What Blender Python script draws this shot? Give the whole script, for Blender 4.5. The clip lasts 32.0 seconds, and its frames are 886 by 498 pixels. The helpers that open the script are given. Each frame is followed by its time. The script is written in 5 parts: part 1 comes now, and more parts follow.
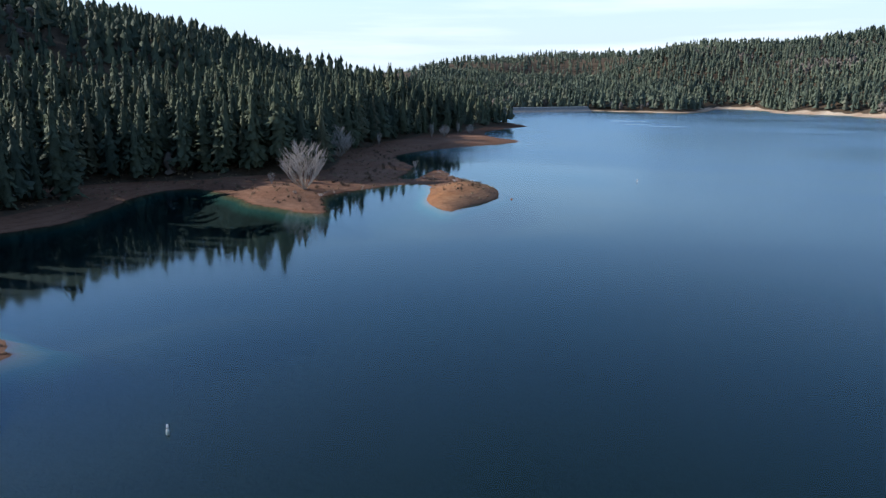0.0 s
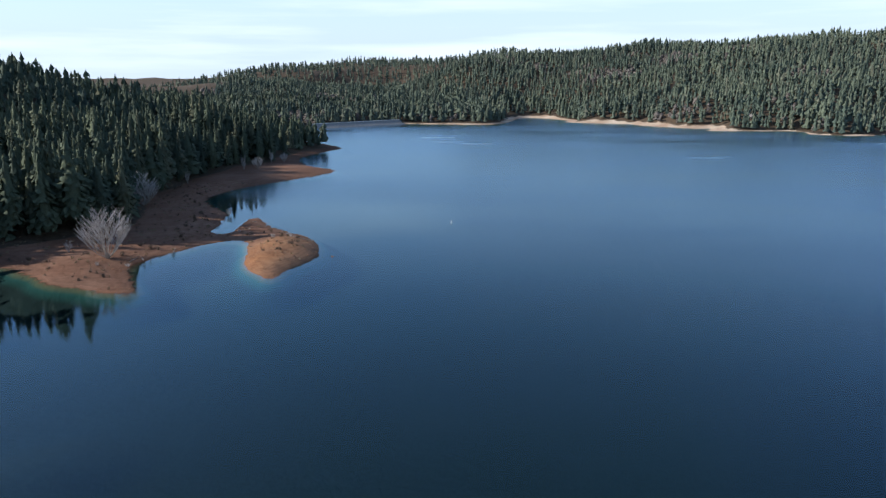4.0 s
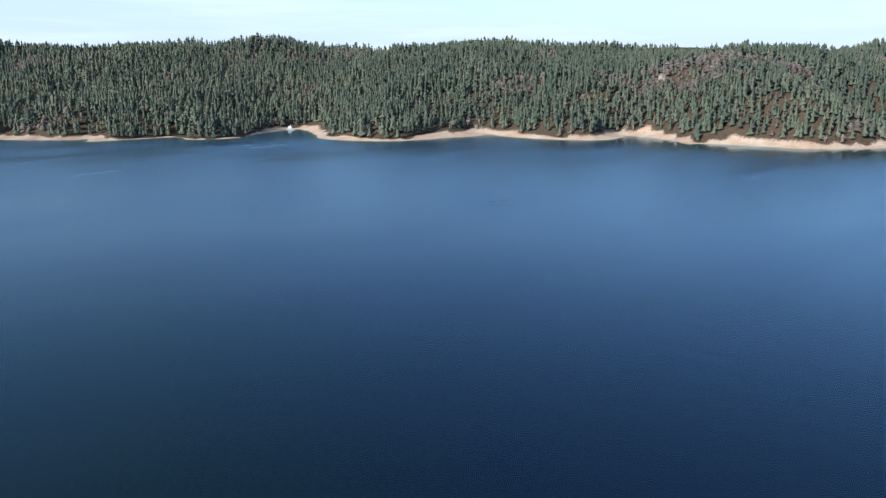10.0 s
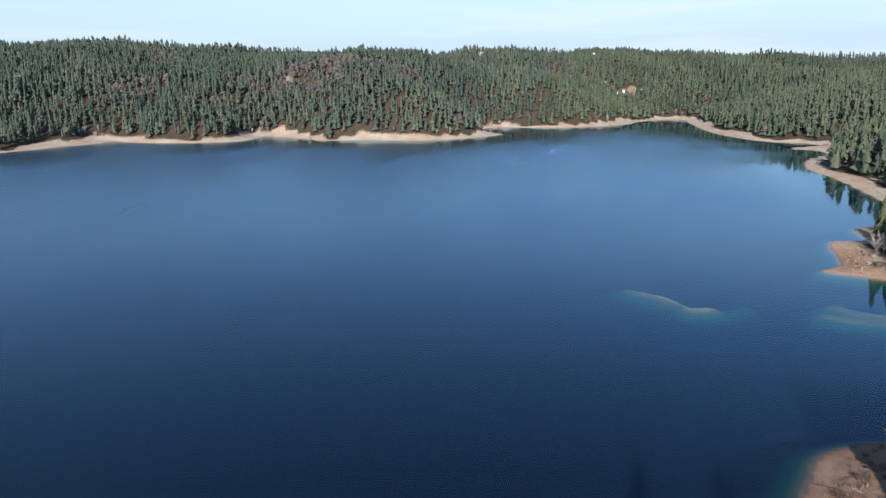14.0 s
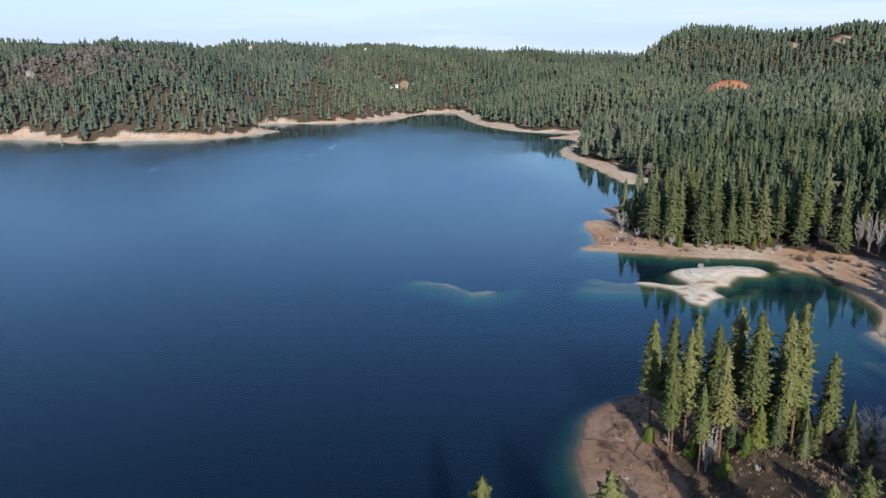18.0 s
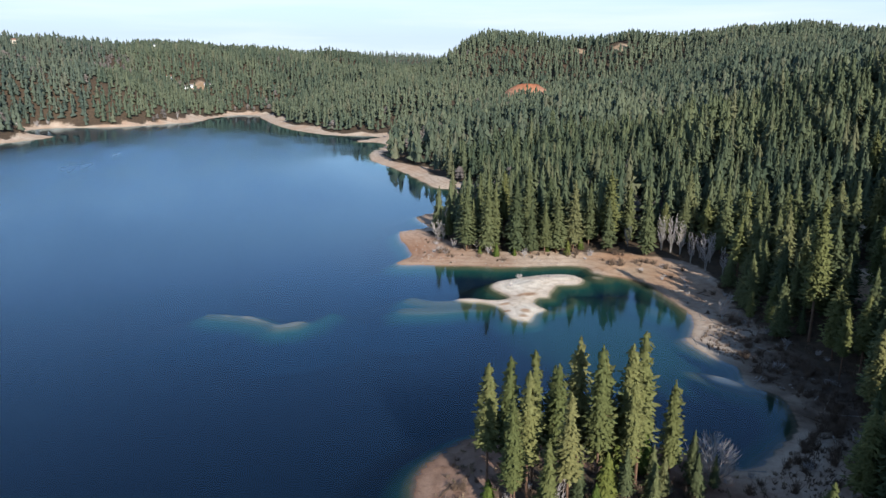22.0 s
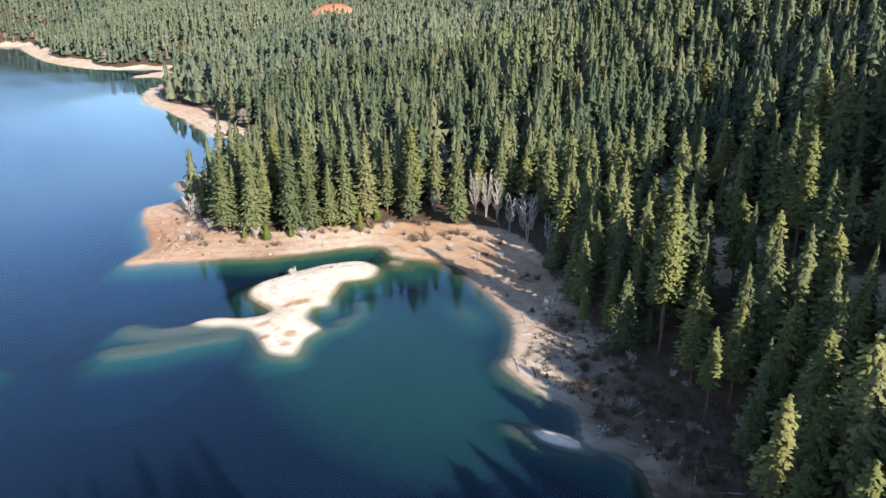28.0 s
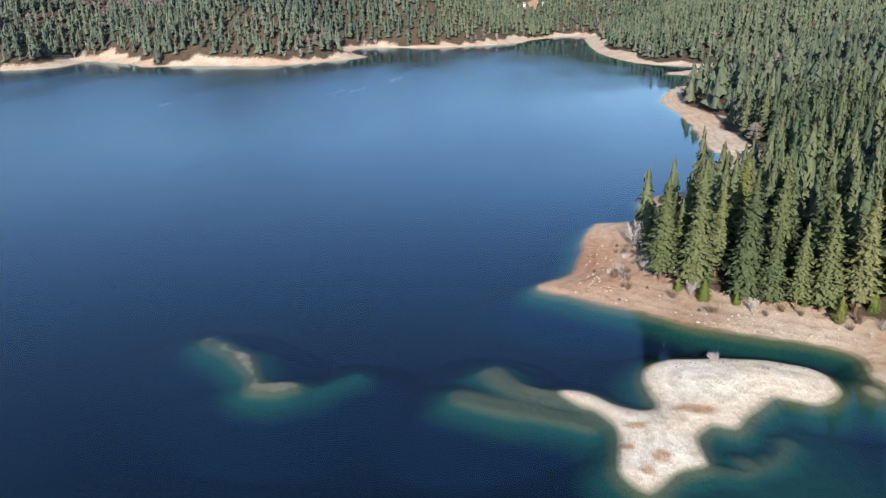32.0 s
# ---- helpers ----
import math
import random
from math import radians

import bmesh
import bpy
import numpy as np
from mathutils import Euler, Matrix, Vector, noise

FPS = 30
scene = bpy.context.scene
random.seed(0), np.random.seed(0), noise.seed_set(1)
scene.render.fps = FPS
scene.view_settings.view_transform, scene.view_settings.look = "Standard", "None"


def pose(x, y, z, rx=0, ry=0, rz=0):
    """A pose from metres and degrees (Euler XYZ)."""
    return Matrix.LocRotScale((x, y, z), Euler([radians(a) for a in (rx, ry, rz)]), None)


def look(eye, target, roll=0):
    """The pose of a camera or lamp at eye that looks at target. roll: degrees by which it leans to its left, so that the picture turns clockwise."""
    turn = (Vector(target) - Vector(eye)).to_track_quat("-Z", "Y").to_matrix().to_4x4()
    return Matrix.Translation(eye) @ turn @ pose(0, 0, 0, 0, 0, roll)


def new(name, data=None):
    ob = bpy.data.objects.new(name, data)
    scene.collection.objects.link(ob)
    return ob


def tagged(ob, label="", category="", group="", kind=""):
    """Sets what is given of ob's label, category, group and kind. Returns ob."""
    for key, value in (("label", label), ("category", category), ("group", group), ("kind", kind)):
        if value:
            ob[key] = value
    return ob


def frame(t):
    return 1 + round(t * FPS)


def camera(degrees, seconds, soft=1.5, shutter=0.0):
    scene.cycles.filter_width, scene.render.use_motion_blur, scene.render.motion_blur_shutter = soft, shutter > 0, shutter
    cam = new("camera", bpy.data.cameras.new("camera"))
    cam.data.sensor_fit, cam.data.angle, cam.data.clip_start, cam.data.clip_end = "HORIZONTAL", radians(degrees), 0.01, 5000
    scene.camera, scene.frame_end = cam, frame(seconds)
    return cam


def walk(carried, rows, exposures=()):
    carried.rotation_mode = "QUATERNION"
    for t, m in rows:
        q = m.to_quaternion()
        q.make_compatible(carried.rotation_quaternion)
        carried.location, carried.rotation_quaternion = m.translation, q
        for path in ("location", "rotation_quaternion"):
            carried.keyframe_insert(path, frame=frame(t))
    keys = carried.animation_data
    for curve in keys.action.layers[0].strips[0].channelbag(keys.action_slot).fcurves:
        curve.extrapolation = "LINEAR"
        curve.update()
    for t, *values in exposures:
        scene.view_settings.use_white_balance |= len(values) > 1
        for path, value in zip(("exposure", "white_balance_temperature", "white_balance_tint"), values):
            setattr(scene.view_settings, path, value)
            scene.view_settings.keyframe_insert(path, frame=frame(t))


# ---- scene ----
cam = camera(64.2, 32.0, 1.4)
PATH = [
    (0, -0.00, 0.00, 49.97, 76.54, 14.34, 0.27),
    (0.5, -0.07, 0.16, 53.88, 76.56, 14.32, 0.28),
    (1, 0.17, 0.38, 57.97, 76.56, 14.28, 0.25),
    (1.5, 0.20, 0.53, 61.99, 76.55, 14.20, 0.23),
    (2, 0.36, 0.72, 65.84, 76.58, 14.21, 0.23),
    (2.5, 0.41, 0.95, 68.92, 76.57, 14.23, 0.07),
    (3, 0.19, 1.09, 71.04, 76.55, 11.25, 0.04),
    (3.5, 0.11, 1.37, 72.85, 76.53, 4.80, -0.06),
    (4, 0.07, 1.70, 74.59, 76.50, -0.38, -0.20),
    (4.5, 0.05, 1.98, 76.19, 76.49, -4.67, -0.31),
    (6.5, -1.34, 1.24, 85.39, 76.28, -15.93, -0.02),
    (7, -0.79, 2.96, 86.56, 76.30, -18.59, 0.03),
    (7.5, -0.79, 2.16, 87.02, 76.33, -23.40, 0.00),
    (8, -0.80, 1.19, 86.90, 76.37, -28.12, -0.06),
    (8.5, -0.87, 0.22, 86.74, 76.39, -33.05, -0.07),
    (9, -0.94, -0.51, 86.70, 76.39, -37.91, -0.11),
    (9.5, -1.00, -1.12, 86.16, 76.41, -42.57, -0.13),
    (10, -1.26, -1.78, 85.09, 76.45, -47.38, -0.15),
    (10.5, -1.83, -2.31, 83.62, 76.52, -52.02, -0.13),
    (11, -2.62, -2.46, 81.65, 76.62, -56.52, -0.08),
    (11.5, -3.61, -2.35, 79.71, 76.74, -60.92, -0.14),
    (12, -4.32, -2.18, 78.17, 76.90, -64.65, -0.21),
    (12.5, -4.61, -1.41, 77.92, 76.88, -67.56, -0.26),
    (13, -4.55, -1.84, 78.03, 76.83, -70.34, -0.28),
    (13.5, -4.54, -2.28, 78.12, 76.78, -73.07, -0.35),
    (14, -4.29, -2.38, 78.25, 76.71, -76.03, -0.52),
    (14.5, -4.10, -1.82, 78.20, 76.61, -78.95, -0.57),
    (15, -4.35, -2.08, 78.40, 76.53, -81.63, -0.65),
    (15.5, -4.77, -2.19, 78.49, 76.45, -84.37, -0.64),
    (17.5, -6.71, -2.13, 79.59, 76.13, -92.59, -0.69),
    (18, -6.17, -2.23, 79.86, 76.13, -93.70, -0.56),
    (18.5, -5.10, -2.24, 80.13, 76.10, -96.12, -0.36),
    (19, -4.23, -2.33, 80.19, 76.10, -100.32, -0.12),
    (19.5, -2.00, -2.51, 80.23, 76.08, -105.99, -0.02),
    (20, 1.02, -3.06, 80.16, 76.06, -107.15, 0.00),
    (20.5, 5.29, -3.86, 80.14, 76.06, -107.15, 0.19),
    (21, 10.34, -4.94, 80.17, 76.12, -107.14, 0.42),
    (21.5, 15.74, -6.41, 80.24, 76.12, -107.05, 0.29),
    (22, 21.19, -8.74, 80.37, 76.15, -109.10, 0.17),
    (22.5, 27.10, -11.32, 80.12, 76.20, -118.47, 0.12),
    (23, 32.85, -14.38, 80.10, 76.16, -122.62, 0.07),
    (23.5, 38.20, -17.75, 80.13, 76.14, -122.62, 0.06),
    (24, 43.75, -21.97, 80.10, 76.08, -122.68, 0.03),
    (24.5, 48.93, -26.40, 80.17, 75.97, -122.71, 0.01),
    (25, 53.67, -30.90, 79.98, 74.59, -122.71, -0.08),
    (25.5, 58.15, -35.59, 79.98, 72.24, -122.68, -0.31),
    (27.5, 75.38, -54.81, 79.72, 70.17, -122.56, -0.69),
    (28, 79.70, -59.37, 79.80, 70.13, -122.72, -0.36),
    (28.5, 84.09, -63.85, 79.85, 70.16, -122.82, -0.20),
    (29, 88.81, -68.18, 79.87, 70.15, -120.05, 0.14),
    (29.5, 93.86, -72.74, 80.01, 70.11, -114.50, -0.05),
    (30, 98.57, -76.98, 80.15, 70.09, -107.61, -0.23),
    (30.5, 103.36, -81.12, 80.35, 70.06, -99.73, -0.27),
    (31, 109.13, -85.37, 80.14, 70.01, -93.40, -0.17),
    (31.5, 115.17, -88.95, 79.90, 70.04, -87.84, -0.27),
    (32, 121.12, -92.16, 79.66, 70.08, -80.39, -0.64),
]
EXPOSURES = [(0.0, 0.85, 5900, 9), (4.0, 0.8, 5850, 9), (9.0, 0.79, 5750, 9), (13.0, 0.62, 5750, 9), (15.5, 0.55, 5800, 9), (19.0, 0.55, 5850, 9), (22.0, 0.69, 5900, 10), (24.5, 1.19, 6150, 11), (27.5, 1.52, 6250, 12), (29.5, 1.31, 6150, 11), (32.0, 0.99, 6000, 10)]
walk(cam, [(t, pose(x, y, z, rx, 0, rz) @ pose(0, 0, 0, 0, 0, roll)) for t, x, y, z, rx, rz, roll in PATH], EXPOSURES)

# ---- sky and sun ----
SUN_EL, SUN_AZ = 25.0, 2.0  # shadows run along +x, a little to +y
sun_dir = Vector((-math.cos(radians(SUN_EL)) * math.cos(radians(SUN_AZ)), -math.cos(radians(SUN_EL)) * math.sin(radians(SUN_AZ)), math.sin(radians(SUN_EL))))
sun_lamp = bpy.data.lights.new("sun", "SUN")
sun_lamp.energy, sun_lamp.angle, sun_lamp.color = 4.8, radians(0.53), (1.0, 0.91, 0.78)
sun = new("sun", sun_lamp)
sun.matrix_world = look((0, 0, 900), Vector((0, 0, 900)) - sun_dir)

world = bpy.data.worlds.new("sky")
scene.world = world
world.use_nodes = True
wt = world.node_tree
wt.nodes.clear()


def wnode(kind, **kw):
    n = wt.nodes.new(kind)
    for k, v in kw.items():
        n.inputs[k].default_value = v
    return n


sky = wt.nodes.new("ShaderNodeTexSky")
sky.sky_type, sky.sun_disc = "NISHITA", False
sky.sun_elevation, sky.sun_rotation = radians(SUN_EL), math.atan2(sun_dir.x, sun_dir.y)
sky.altitude, sky.air_density, sky.dust_density, sky.ozone_density = 950, 1.0, 0.1, 1.2
geo = wt.nodes.new("ShaderNodeTexCoord")
stretch = wt.nodes.new("ShaderNodeMapping")
stretch.inputs["Scale"].default_value = (1.2, 1.2, 16.0)
stretch.inputs["Rotation"].default_value = (0.05, -0.04, 0.3)
streak = wnode("ShaderNodeTexNoise", Scale=1.6, Detail=6.0, Roughness=0.55)
ramp = wt.nodes.new("ShaderNodeMapRange")
ramp.inputs["From Min"].default_value, ramp.inputs["From Max"].default_value = 0.46, 0.66
sep = wt.nodes.new("ShaderNodeSeparateXYZ")
low = wt.nodes.new("ShaderNodeMapRange")  # thin cloud and pale air towards the horizon
low.inputs["From Min"].default_value, low.inputs["From Max"].default_value = 0.05, 0.30
low.inputs["To Min"].default_value, low.inputs["To Max"].default_value = 0.92, 0.0
mul = wt.nodes.new("ShaderNodeMath")
mul.operation = "MULTIPLY"
pale_air = wt.nodes.new("ShaderNodeMix")
pale_air.data_type = "RGBA"
pale_air.inputs["B"].default_value = (3.55, 4.08, 4.8, 1)
mix = wt.nodes.new("ShaderNodeMix")
mix.data_type = "RGBA"
mix.inputs["B"].default_value = (4.9, 5.3, 5.65, 1)
back = wnode("ShaderNodeBackground", Strength=0.12)
wout = wt.nodes.new("ShaderNodeOutputWorld")
for a, b in ((geo.outputs["Generated"], stretch.inputs["Vector"]), (stretch.outputs["Vector"], streak.inputs["Vector"]),
             (streak.outputs["Fac"], ramp.inputs["Value"]), (geo.outputs["Generated"], sep.inputs["Vector"]),
             (sep.outputs["Z"], low.inputs["Value"]), (ramp.outputs["Result"], mul.inputs[0]), (low.outputs["Result"], mul.inputs[1]),
             (low.outputs["Result"], pale_air.inputs["Factor"]), (sky.outputs["Color"], pale_air.inputs["A"]), (pale_air.outputs["Result"], mix.inputs["A"]),
             (mul.outputs["Value"], mix.inputs["Factor"]), (mix.outputs["Result"], back.inputs["Color"]),
             (back.outputs["Background"], wout.inputs["Surface"])):
    wt.links.new(a, b)

# ---- materials ----


class Mat:
    """A node material with short calls for its nodes."""

    def __init__(self, name, rough=0.8, spec=0.3):
        self.m = bpy.data.materials.new(name)
        self.m.use_nodes = True
        self.t = self.m.node_tree
        self.b = self.t.nodes["Principled BSDF"]
        self.b.inputs["Roughness"].default_value = rough
        self.b.inputs["Specular IOR Level"].default_value = spec

    def node(self, kind, links=(), **values):
        n = self.t.nodes.new(kind)
        for k, v in values.items():
            n.inputs[k.replace("_", " ")].default_value = v
        for k, s in links:
            self.t.links.new(s, n.inputs[k])
        return n

    def link(self, a, b):
        self.t.links.new(a, b)

    def coords(self):
        return self.node("ShaderNodeNewGeometry").outputs["Position"]

    def local(self):
        return self.node("ShaderNodeTexCoord").outputs["Object"]

    def noise(self, vec, scale, detail=4.0, rough=0.55):
        return self.node("ShaderNodeTexNoise", [("Vector", vec)], Scale=scale, Detail=detail, Roughness=rough).outputs["Fac"]

    def range(self, v, a, b, c=0.0, d=1.0):
        n = self.node("ShaderNodeMapRange", [("Value", v)])
        n.inputs[1].default_value, n.inputs[2].default_value, n.inputs[3].default_value, n.inputs[4].default_value = a, b, c, d
        return n.outputs["Result"]

    def mix(self, fac, a, b, blend="MIX"):
        n = self.t.nodes.new("ShaderNodeMix")
        n.data_type, n.blend_type = "RGBA", blend
        for key, v in (("Factor", fac), ("A", a), ("B", b)):
            sock = n.inputs[key] if key == "Factor" else [s for s in n.inputs if s.name == key and s.type == "RGBA"][0]
            if isinstance(v, bpy.types.NodeSocket):
                self.link(v, sock)
            elif key == "Factor":
                sock.default_value = v
            else:
                sock.default_value = (*v, 1)
        return [s for s in n.outputs if s.type == "RGBA"][0]

    def math(self, op, a, b=0.0):
        n = self.t.nodes.new("ShaderNodeMath")
        n.operation = op
        for s, v in zip(n.inputs, (a, b)):
            if isinstance(v, bpy.types.NodeSocket):
                self.link(v, s)
            else:
                s.default_value = v
        return n.outputs["Value"]

    def bump(self, h, strength=0.4, distance=0.1):
        n = self.node("ShaderNodeBump", [("Height", h)], Strength=strength, Distance=distance)
        self.link(n.outputs["Normal"], self.b.inputs["Normal"])

    def color(self, s):
        self.link(s, self.b.inputs["Base Color"])
        return self


def foliage(name, dark, light, warm):
    """Needles: darker and lighter trees, a tint of its own for each, fine mottling, some light passing through."""
    m = Mat(name, 0.8, 0.12)
    if name.startswith("needles"):
        rnd = m.node("ShaderNodeObjectInfo").outputs["Random"]
    else:
        tone = m.node("ShaderNodeAttribute")
        tone.attribute_name = "tone"
        rnd = tone.outputs["Fac"]
    c = m.mix(rnd, dark, light)
    flip = m.math("FRACT", m.math("MULTIPLY", rnd, 7.31))
    c = m.mix(m.range(flip, 0.80, 1.0, 0, 0.7), c, warm)
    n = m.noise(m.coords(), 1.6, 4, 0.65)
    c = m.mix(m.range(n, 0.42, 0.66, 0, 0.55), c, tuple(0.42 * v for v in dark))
    if not name.startswith("needles"):  # bare oaks among the conifers
        c = m.mix(m.range(rnd, 1.2, 1.4), c, m.mix(flip, (0.110, 0.094, 0.084), (0.160, 0.136, 0.116)))
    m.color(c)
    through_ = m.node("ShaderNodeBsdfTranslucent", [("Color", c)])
    both = m.node("ShaderNodeMixShader", Fac=0.12)
    m.link(m.b.outputs[0], both.inputs[1])
    m.link(through_.outputs[0], both.inputs[2])
    m.link(both.outputs[0], m.t.nodes["Material Output"].inputs["Surface"])
    return m.m


needles_pine = foliage("needles_pine", (0.092, 0.106, 0.036), (0.168, 0.168, 0.060), (0.195, 0.178, 0.070))
needles_fir = foliage("needles_fir", (0.070, 0.086, 0.040), (0.145, 0.152, 0.062), (0.175, 0.165, 0.072))
needles_cedar = foliage("needles_cedar", (0.070, 0.10, 0.020), (0.12, 0.15, 0.030), (0.16, 0.15, 0.040))
forest_mat = foliage("forest_foliage", (0.058, 0.078, 0.046), (0.132, 0.148, 0.070), (0.160, 0.150, 0.080))
# Forest foliage with the west shore's shade put into its colour.
west_shade_mat = foliage("west_shade_foliage", (0.038, 0.055, 0.042), (0.088, 0.104, 0.062), (0.125, 0.118, 0.070))
# Two bluer copies of the forest foliage, with distance haze painted in.
hill_haze_mat = foliage("hill_haze_foliage", (0.062, 0.083, 0.057), (0.132, 0.148, 0.088), (0.165, 0.155, 0.098))
far_haze_mat = foliage("far_forest_foliage", (0.064, 0.085, 0.066), (0.128, 0.146, 0.098), (0.160, 0.150, 0.106))


def plain(name, a, b, scale=1.5, rough=0.85, bump=0.3, dist=0.03, spec=0.2, local=True):
    m = Mat(name, rough, spec)
    v = m.local() if local else m.coords()
    n1, n2 = m.noise(v, scale, 5), m.noise(v, scale * 9, 4)
    c = m.mix(m.range(n1, 0.3, 0.7), a, b)
    c = m.mix(m.range(n2, 0.45, 0.75, 0, 0.4), c, tuple(0.55 * q for q in a))
    m.color(c)
    m.bump(n2, bump, dist)
    return m.m


bark = plain("bark", (0.10, 0.060, 0.040), (0.20, 0.12, 0.075), 1.2)
pale_bark = plain("pale_bark", (0.26, 0.23, 0.20), (0.38, 0.34, 0.30), 1.5)
grey_wood = plain("grey_wood", (0.20, 0.17, 0.14), (0.38, 0.33, 0.28), 2.0)
dark_wood = plain("dark_wood", (0.05, 0.035, 0.025), (0.11, 0.075, 0.05), 2.0)
twig = plain("twig", (0.33, 0.29, 0.265), (0.47, 0.42, 0.385), 0.8)
dry_grass = plain("dry_grass", (0.16, 0.115, 0.065), (0.30, 0.22, 0.13), 0.25, local=False)
brush = plain("brush", (0.09, 0.06, 0.04), (0.17, 0.12, 0.085), 0.8)
stone = plain("stone", (0.26, 0.21, 0.17), (0.45, 0.38, 0.31), 1.0)
red_stone = plain("red_stone", (0.16, 0.075, 0.040), (0.30, 0.16, 0.09), 1.0)
riprap = plain("riprap", (0.16, 0.15, 0.14), (0.28, 0.26, 0.24), 0.3)
concrete = plain("concrete", (0.42, 0.40, 0.37), (0.56, 0.54, 0.50), 0.4)
white_paint = plain("white_paint", (0.74, 0.74, 0.72), (0.80, 0.80, 0.78), 0.8, 0.5, 0.1)
tan_paint = plain("tan_paint", (0.52, 0.44, 0.34), (0.60, 0.52, 0.42), 0.8, 0.7, 0.1)
roof_grey = plain("roof_grey", (0.14, 0.14, 0.15), (0.22, 0.22, 0.23), 0.8)
roof_red = plain("roof_red", (0.20, 0.10, 0.07), (0.28, 0.15, 0.10), 0.8)
glass_dark = Mat("window_glass", 0.08, 0.5)
glass_dark.b.inputs["Base Color"].default_value = (0.03, 0.04, 0.05, 1)
glass_dark = glass_dark.m


def ground_material():
    """Bare drawdown soil by the water, duff under the trees, a bed painted green and then deep blue for the light lost
    in the water.
    """
    m = Mat("soil", 0.95, 0.1)
    p = m.coords()
    tint = m.node("ShaderNodeAttribute")
    tint.attribute_name = "soil"
    wood = m.node("ShaderNodeAttribute")
    wood.attribute_name = "wood"
    big, mid, fine = m.noise(p, 0.045, 5), m.noise(p, 0.35, 6, 0.62), m.noise(p, 3.0, 5, 0.7)
    c = tint.outputs["Color"]
    c = m.mix(m.range(big, 0.38, 0.64, 0, 0.55), c, m.mix(1.0, c, (0.72, 0.58, 0.48), "MULTIPLY"))
    c = m.mix(m.range(mid, 0.48, 0.66, 0, 0.42), c, m.mix(1.0, c, (0.50, 0.42, 0.38), "MULTIPLY"))
    c = m.mix(m.range(fine, 0.52, 0.70, 0, 0.45), c, m.mix(1.0, c, (0.45, 0.40, 0.37), "MULTIPLY"))
    c = m.mix(m.range(m.noise(p, 1.3, 3, 0.5), 0.60, 0.72, 0, 0.6), c, m.mix(1.0, c, (1.35, 1.30, 1.22), "MULTIPLY"))
    # strand lines left by the falling water
    z = m.node("ShaderNodeSeparateXYZ", [("Vector", p)]).outputs["Z"]
    zw = m.math("ADD", z, m.math("MULTIPLY", mid, 0.30))
    lines = m.math("SINE", m.math("MULTIPLY", zw, 13.0))
    c = m.mix(m.range(lines, 0.1, 1.0, 0, 0.30), c, m.mix(1.0, c, (0.60, 0.52, 0.46), "MULTIPLY"))
    duff = m.mix(m.range(mid, 0.35, 0.65), (0.055, 0.041, 0.028), (0.098, 0.068, 0.044))
    c = m.mix(m.range(m.math("ADD", wood.outputs["Fac"], m.math("MULTIPLY", m.math("SUBTRACT", mid, 0.5), 0.9)), 0.35, 0.65), c, duff)
    wet = m.range(zw, 0.10, 0.42, 0.55, 0.0)
    c = m.mix(wet, c, m.mix(1.0, c, (0.55, 0.48, 0.42), "MULTIPLY"))
    # The water's absorption of light is painted into the bed by depth.
    bed_level = m.math("ADD", z, m.math("MULTIPLY", m.math("SUBTRACT", big, 0.5), 0.9))
    bed = m.mix(m.range(bed_level, 0.15, -0.5), c, (0.080, 0.084, 0.046))
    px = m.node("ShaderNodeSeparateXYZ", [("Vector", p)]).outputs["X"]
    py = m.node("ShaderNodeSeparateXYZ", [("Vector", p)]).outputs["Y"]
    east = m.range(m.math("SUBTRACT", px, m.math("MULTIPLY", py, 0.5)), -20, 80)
    bed = m.mix(m.range(bed_level, -0.30, -1.5), bed, m.mix(east, (0.009, 0.050, 0.043), (0.0075, 0.044, 0.037)))
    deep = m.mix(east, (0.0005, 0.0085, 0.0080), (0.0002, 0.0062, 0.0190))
    bed = m.mix(m.range(bed_level, -1.35, -3.8), bed, deep)
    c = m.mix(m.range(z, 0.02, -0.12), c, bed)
    m.color(c)
    m.bump(m.math("ADD", m.math("MULTIPLY", mid, 1.0), m.math("MULTIPLY", fine, 0.35)), 0.8, 0.7)
    return m.m


